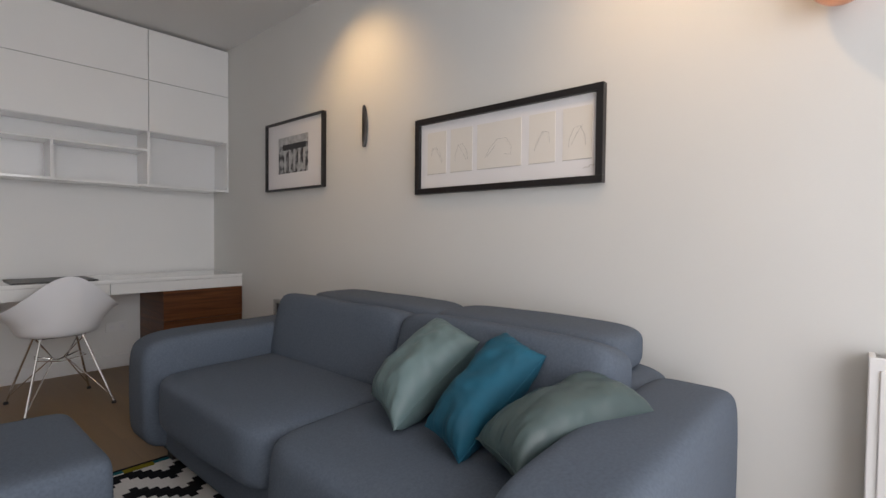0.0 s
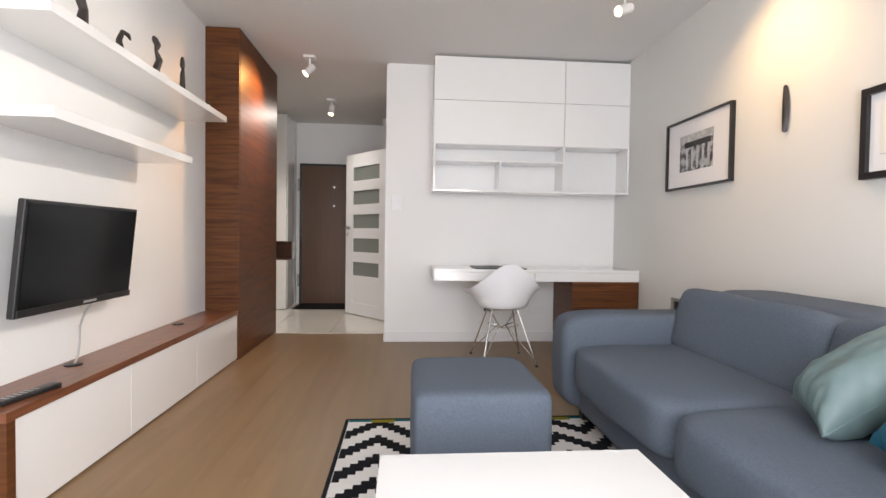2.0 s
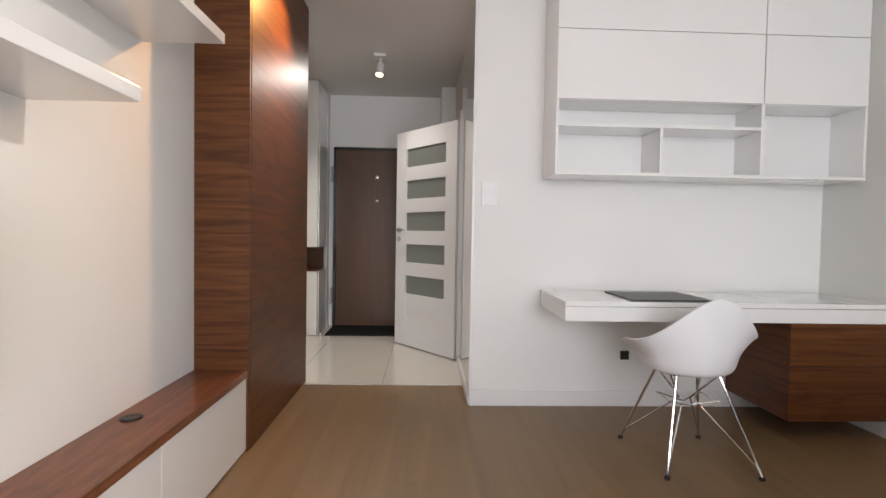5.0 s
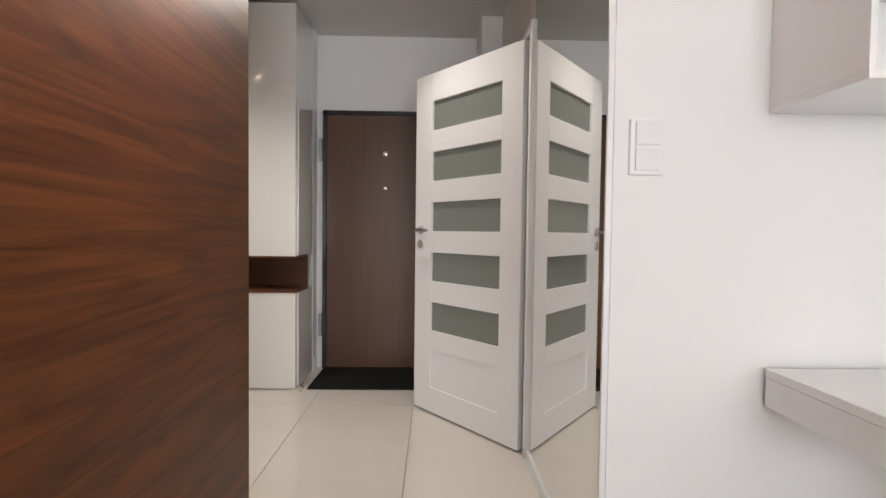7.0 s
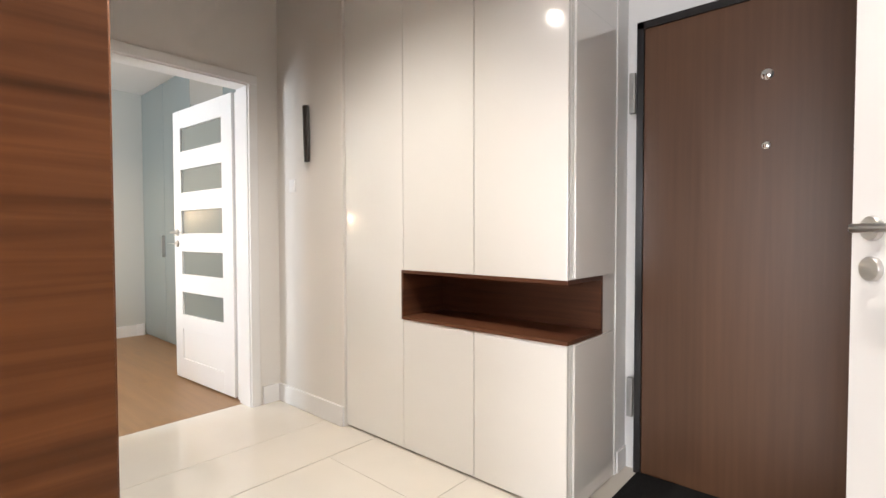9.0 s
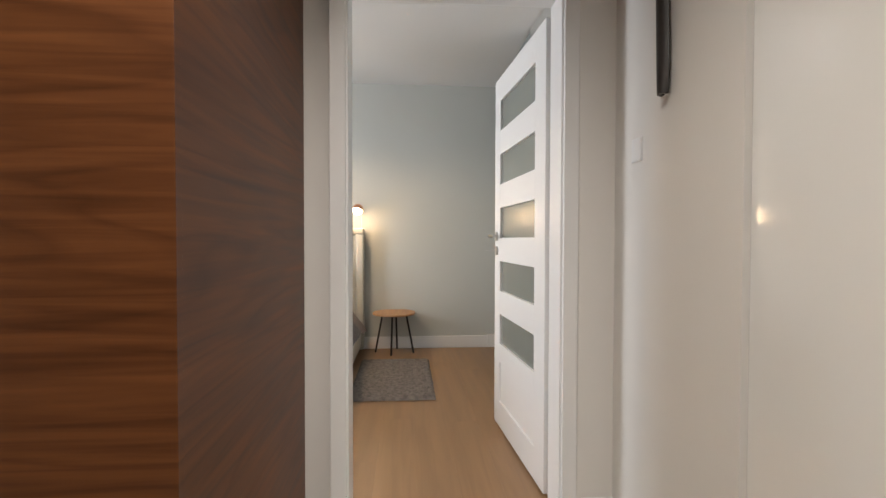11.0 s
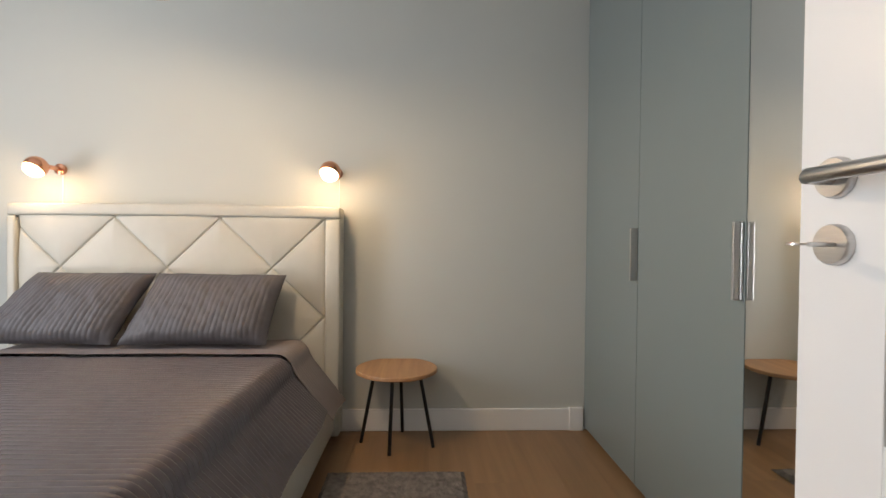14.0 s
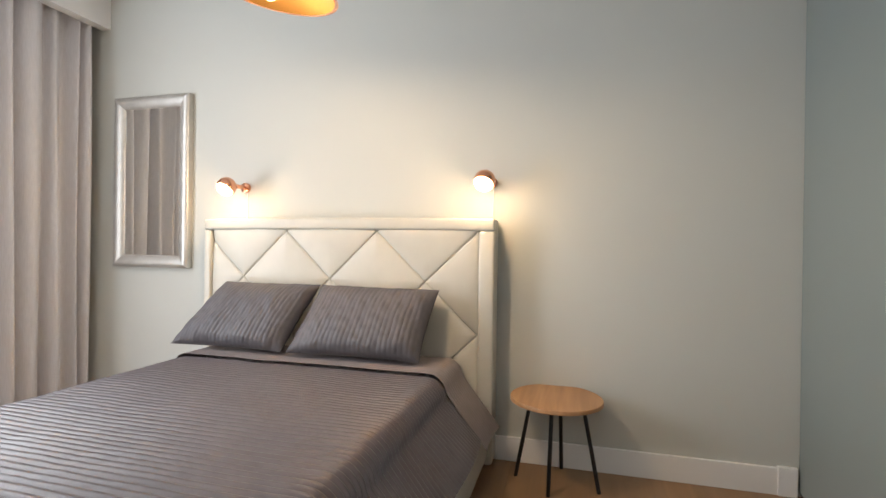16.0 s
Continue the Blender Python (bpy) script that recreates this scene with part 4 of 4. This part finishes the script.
part("headboard_back", arched(box(-6.772, -6.70, 3.322, 4.969, 0.02, 1.196, bevel=0.012), 0.006), LEATHER, bd, "", True)
part("headboard_border", arched(box(-6.702, HX + 0.012, 3.322, 4.969, 1.137, 1.197, bevel=0.012, seg=3), 0.006), LEATHER, bd, "cream leather border", True)
part("headboard_border", box(-6.702, HX + 0.012, 4.893, 4.969, 0.02, 1.1365, bevel=0.012, seg=3), LEATHER, bd, "", True)
part("headboard_border", box(-6.702, HX + 0.012, 3.322, 3.368, 0.02, 1.1365, bevel=0.012, seg=3), LEATHER, bd, "", True)


def tuft(u, v):
    y, z = 3.37 + u * 1.521, 0.3 + v * 0.856
    a = (y - 4.1) / 0.262
    b = (z - 0.882) / 0.252
    d1, d2 = abs((a + b + 1) % 2 - 1), abs((a - b + 1) % 2 - 1)
    crease = 0.007 * math.exp(-(d1 / 0.02) ** 2) + 0.007 * math.exp(-(d2 / 0.02) ** 2)
    edge = min(u, 1 - u) * 1.521, min(1 - v, 1) * 0.833
    roll = 0.014 * math.exp(-min(edge) / 0.02)
    full = 0.012 * (1 - math.exp(-(min(d1, d2) / 0.3)))
    return (HX - 0.003 + full - crease - roll, y, z)


tufts = part("tufted_panel", sheet(420, 236, tuft), LEATHER, bd, "diamond tufted cream leather", True)
for y, z in ((3.576, 0.882), (4.1, 0.882), (4.624, 0.882), (3.838, 0.63), (4.362, 0.63)):
    part("button", lathe([(0.012, 0), (0.011, 0.006), (0.005, 0.009)], 14, pose(HX - 0.03, y, z, 0, 90, 0)), LEATHER, tufts, "", True)
part("side_rail", box(-6.66, -4.62, 4.885, 4.945, 0.05, 0.25, bevel=0.012, seg=3), LEATHER, bd, "", True)
part("side_rail", box(-6.66, -4.62, 3.345, 3.405, 0.05, 0.25, bevel=0.012, seg=3), LEATHER, bd, "", True)
part("foot_rail", box(-4.68, -4.62, 3.406, 4.884, 0.05, 0.25, bevel=0.012, seg=3), LEATHER, bd, "", True)
part("mattress", puff(-6.64, -4.69, 3.5, 4.77, 0.22, 0.485, 16, 10), RUG_WHITE, bd, "white mattress", True)
for x in (-6.5, -4.8):
    for y in (3.5, 4.8):
        part("foot", box(x - 0.03, x + 0.03, y - 0.03, y + 0.03, 0, 0.06), BLACK_PAINT, bd)


def drape(x0, x1, top, low, ridge, spread, lift=0.0):
    """A quilted cover laid over the mattress and hanging on both sides, ribbed across."""
    half = 0.665
    def place(u, v):
        x = x0 + u * (x1 - x0)
        s = (v - 0.5) * 2
        side = 1 if s > 0 else -1
        w = abs(s)
        if w < 0.62:
            y = w / 0.62 * (half - 0.05)
            z = top
        elif w < 0.76:
            a = (w - 0.62) / 0.14 * math.pi / 2
            y = half - 0.05 + 0.07 * math.sin(a)
            z = top - 0.07 * (1 - math.cos(a))
        else:
            k = (w - 0.76) / 0.24
            y = half + 0.02 + spread * k + 0.012 * math.sin(x * 9) * k
            z = top - 0.07 - (top - 0.07 - low) * k + 0.01 * math.sin(x * 7 + 1) * k
        r = ridge * abs(math.sin((x - x0) / 0.026 * math.pi)) * (1 + 0.15 * noise.noise(Vector((x * 30, y * side * 14, 3)))) if ridge else 0
        flat = 0.007 * noise.noise(Vector((x * 3, y * side * 3, 0))) + 0.0012 * noise.noise(Vector((x * 9, y * side * 22, 1)))
        n = 1 if w < 0.69 else 0
        r *= 1 if w < 0.76 else 1 - 0.8 * k
        return (x, 4.135 + side * (y + (r if not n else 0)), z + lift + (r if n else 0) + flat)
    return place


cv = thing("bedspread", (-5.5, 4.135, 0.51), "grey brown ribbed satin bedspread turned back below the pillows", "bedspread")
part("main_cover", sheet(560, 110, drape(-6.33, -4.6, 0.502, 0.265, 0.0095, 0.16)), QUILT, cv, "grey brown ribbed satin", True)
part("turned_band", sheet(90, 56, drape(-6.64, -6.315, 0.512, 0.215, 0.006, 0.185, 0.008)), QUILT_LIGHT, cv, "mauve grey turned-back lining", True)
part("foot_drape", sheet(30, 60, lambda u, v: (-4.6 + 0.03 * u + 0.01 * math.sin(v * 40), 3.45 + v * 1.37, 0.505 - 0.27 * u)), QUILT, cv, "", True)

for b, e1, e2, e3, label in (((-6.40, 4.015, 0.545), (0.0, 0.665, 0.0), (-0.165, 0.10, 0.315), (-0.165, 0.045, 0.31), "charcoal ribbed satin pillow leaning on the headboard"),
                             ((-6.40, 3.345, 0.545), (0.0, 0.64, 0.0), (-0.165, 0.2, 0.315), (-0.165, 0.12, 0.315), "charcoal ribbed satin pillow leaning on its neighbour")):
    pl = thing("pillow", b, label, "pillow", "pillows on the bed")
    part("sham", cushion(b, e1, e2, 0.155, 27, 0.011, b[1], e3, 0.03), SHAM, pl, "", True)

# ---- bedroom: other things ----
st = thing("side_table", (-6.61, 5.265, 0), "round oak topped side table on four thin black legs", "side table")
part("tabletop", lathe([(0.197, 0.37), (0.205, 0.374), (0.205, 0.386), (0.202, 0.39), (0.001, 0.39)], 56, pose(-6.61, 5.265, 0)), TABLE_OAK, st, "round oak veneer top", True)
for x, y in ((-6.63, 5.085), (-6.478, 5.24), (-6.565, 5.452), (-6.765, 5.29)):
    part("leg", tube([(-6.61 + (x + 6.61) * 0.62, 5.265 + (y - 5.265) * 0.62, 0.372), (x, y, 0.0)], 0.009, 8), BLACK_PAINT, st, "thin black leg", True)

br = thing("shag_rug", (-5.75, 5.28, 0), "grey shaggy bedside rug on the oak floor", "rug")
part("woven_body", sheet(150, 90, lambda u, v: (-6.3 + u * 1.09, 4.985 + v * 0.60 + 0.004 * noise.noise(Vector((u * 60, v * 3, 2))), 0.004 + (0.018 + 0.008 * noise.noise(Vector((u * 90, v * 55, 0)))) * min(1, 30 * min(u, 1 - u, v, 1 - v)))), GREY_SHAG, br, "", True)

bw = thing("bedroom_wardrobe", (-5.45, 6.6, 0), "grey green built-in wardrobe with long handles and a mirrored door", "wardrobe")
WX = [-6.788, -6.145, -5.475, -4.80, -4.12]
part("carcass", box(-6.788, -4.12, 6.308, 6.898, 0.0, H - 0.004), WARDROBE, bw)
leaves = []
for i in range(4):
    leaves.append(part("door", box(WX[i] + 0.002, WX[i + 1] - 0.002, 6.285, 6.307, 0.02, H - 0.012, bevel=0.0015), MIRROR if i == 2 else WARDROBE, bw, "mirrored door" if i == 2 else ""))
for x, y, leaf in ((-6.17, 6.285, leaves[0]), (-5.505, 6.285, leaves[1])):
    part("handle", boxes((x - 0.012, x + 0.022, y - 0.014, y - 0.001, 0.872, 1.09), (x + 0.012, x + 0.022, y - 0.03, y - 0.013, 0.872, 1.09), bevel=0.002), STEEL, leaf, "brushed steel edge handle")

mr = thing("wall_mirror", (-6.77, 2.83, 1.43), "rectangular wall mirror in a wide silver frame", "mirror")
OUT, IN = ((2.55, 0.911), (3.113, 0.911), (3.113, 1.957), (2.55, 1.957)), ((2.625, 0.986), (3.038, 0.986), (3.038, 1.882), (2.625, 1.882))


def moulding(k):
    """One mitred side of the frame: a rounded profile swept from corner to corner."""
    bm = bmesh.new()
    prof = [(0.0, -6.791), (0.0, -6.756), (0.1, -6.748), (0.3, -6.744), (0.5, -6.746), (0.75, -6.753), (0.93, -6.764), (1.0, -6.772), (1.0, -6.791)]
    ends = []
    for c in (k, (k + 1) % 4):
        ends.append([bm.verts.new((x, OUT[c][0] + (IN[c][0] - OUT[c][0]) * w, OUT[c][1] + (IN[c][1] - OUT[c][1]) * w)) for w, x in prof])
    for n in range(len(prof) - 1):
        bm.faces.new((ends[0][n], ends[0][n + 1], ends[1][n + 1], ends[1][n]))
    bm.faces.new(ends[0])
    bm.faces.new(ends[1][::-1])
    return bm


for k in range(4):
    part("frame", moulding(k), SILVER, mr, "silver frame bar", True)
part("glass", box(-6.791, -6.77, 2.62, 3.045, 0.98, 1.89), MIRROR, mr)

cu = thing("curtain", (-6.3, 2.33, 0), "floor length grey satin curtain in soft folds", "curtain")
part("cloth", sheet(200, 24, lambda u, v: (-6.74 + u * 0.73 + 0.014 * math.sin(u * 27), 2.365 + (0.034 + 0.012 * v) * math.sin(u * 44 + 1.6 * math.sin(u * 7) + 0.5 * v) + 0.012 * math.sin(v * 4 + u * 17), 0.02 + 2.55 * (1 - v)), 0.003), CURTAIN, cu, "", True)
cu2 = thing("curtain", (-4.25, 2.33, 0), "floor length grey satin curtain gathered by the door wall", "curtain")
part("cloth", sheet(120, 24, lambda u, v: (-4.42 + u * 0.38 + 0.012 * math.sin(u * 31), 2.33 + (0.035 + 0.012 * v) * math.sin(u * 40 + 1.3 * math.sin(u * 9)), 0.02 + 2.55 * (1 - v)), 0.003), CURTAIN, cu2, "", True)

pd = thing("pendant_lamp", (-5.6, 4.467, H), "shallow copper disc pendant lamp with a bare lit bulb", "pendant lamp")
pm = pose(-5.6, 4.467, 1.812, -10, 3, 0)
shade = part("shade", lathe([(0.03, 0.035), (0.12, 0.022), (0.19, -0.004), (0.197, -0.012), (0.186, -0.010), (0.12, 0.014), (0.03, 0.027)], 48, pm), COPPER, pd, "copper disc shade", True)
part("inner_gilt", lathe([(0.03, 0.0255), (0.12, 0.0125), (0.186, -0.0115)], 48, pm, close=False), GOLD, shade, "gilt underside", True)
part("bulb_holder", lathe([(0.02, 0.0), (0.022, 0.07), (0.008, 0.09)], 20, pm), COPPER, pd, "", True)
bulb = part("bulb", lathe([(0.012, 0.03), (0.03, 0.012), (0.037, -0.008), (0.03, -0.03), (0.012, -0.042)], 20, pm), BULB, pd, "lit warm bulb", True)
bulb.visible_shadow = False
part("cord", tube([(-5.6, 4.467, 1.875), (-5.6, 4.478, 2.0), (-5.6, 4.49, 2.15), (-5.6, 4.48, 2.35), (-5.6, 4.47, 2.6), (-5.6, 4.467, H)], 0.003, 6), GREY_PLASTIC, pd, "", True)

for x, y, z in SCONCES:
    s = thing("wall_sconce", (-6.79, y, z), "small copper globe wall lamp, lit, over the headboard", "wall lamp", "wall lamps over the bed")
    gm = pose(x, y, z) @ pose(0, 0, 0, 0, 143, -15)
    arcs = [(0.052 * math.cos(a), 0.052 * math.sin(a)) for a in [(-88 + 11 * i) * math.pi / 180 for i in range(11)]]
    globe = part("globe", lathe(arcs + [(0.046, 0.017)], 28, gm), COPPER, s, "copper globe", True)
    b = part("bulb", lathe([(0.044, 0.016), (0.043, 0.026), (0.034, 0.04), (0.016, 0.048), (0.001, 0.049)], 24, gm), BULB, globe, "lit frosted bulb", True)
    b.visible_shadow = False
    part("wall_mount", lathe([(0.028, 0), (0.028, 0.02), (0.012, 0.026), (0.012, 0.13)], 20, pose(-6.791, y + 0.01, z + 0.01, 0, 90, 0)), COPPER, s, "", True)
    part("cord", tube([(-6.782, y + 0.02, z - 0.02), (-6.783, y + 0.02, z - 0.12), (-6.783, y + 0.018, 1.17)], 0.002, 6), WHITE_TRIM, s)


# ---- floors ----
def laid(name, label, x0, x1, y0, y1, w, l, along_y, material, gap, depth, stagger):
    """Boards or tiles laid in rows, each one an object on a shared mesh."""
    f = tagged(new(name), label, kind="structure")
    shared = {}
    rng = random.Random(7)
    rows = int(math.ceil(((x1 - x0) if along_y else (y1 - y0)) / w))
    for r in range(rows):
        a0 = r * w
        a1 = min(a0 + w, (x1 - x0) if along_y else (y1 - y0))
        b = -(rng.random() * l if stagger else 0)
        end = (y1 - y0) if along_y else (x1 - x0)
        while b < end:
            c0, c1 = max(b, 0), min(b + l, end)
            b += l
            if c1 - c0 < 0.01:
                continue
            sa, sb = round(a1 - a0 - gap, 4), round(c1 - c0 - gap, 3)
            if (sa, sb) not in shared:
                dx, dy = (sa, sb) if along_y else (sb, sa)
                shared[sa, sb] = mesh_of("piece", box(-dx / 2, dx / 2, -dy / 2, dy / 2, -depth, 0, bevel=0.0002 if stagger else 0.0006, seg=1), material)
            ca, cb = (a0 + a1) / 2, (c0 + c1) / 2
            p = new("tile" if not stagger else "plank", shared[sa, sb])
            p.location = (x0 + ca, y0 + cb, 0) if along_y else (x0 + cb, y0 + ca, 0)
            p.parent = f


laid("floor_living", "brown oak laminate plank floor", -1.68, 1.93, -1.75, 4.593, 0.19, 1.38, True, OAK, 0.0002, 0.011, True)
laid("floor_bedroom", "warm oak laminate plank floor", -6.79, -3.86, 2.2, 6.9, 0.19, 1.38, False, OAK_CROSS, 0.0002, 0.011, True)
laid("floor_hall", "large cream polished floor tiles", -2.805, -0.23, 4.6, 6.86, 0.6445, 1.29, True, TILE, 0.0025, 0.011, False)
laid("floor_hall_end", "large cream polished floor tiles", -3.855, -2.808, 5.02, 6.3, 0.6445, 1.29, True, TILE, 0.0025, 0.011, False)
structure("threshold_strip", box(-1.43, -0.28, 4.588, 4.604, -0.002, 0.003, bevel=0.001), STEEL)
structure("floor_bathroom", box(-0.23, 1.5, 4.4, 6.2, -0.011, 0), TILE)
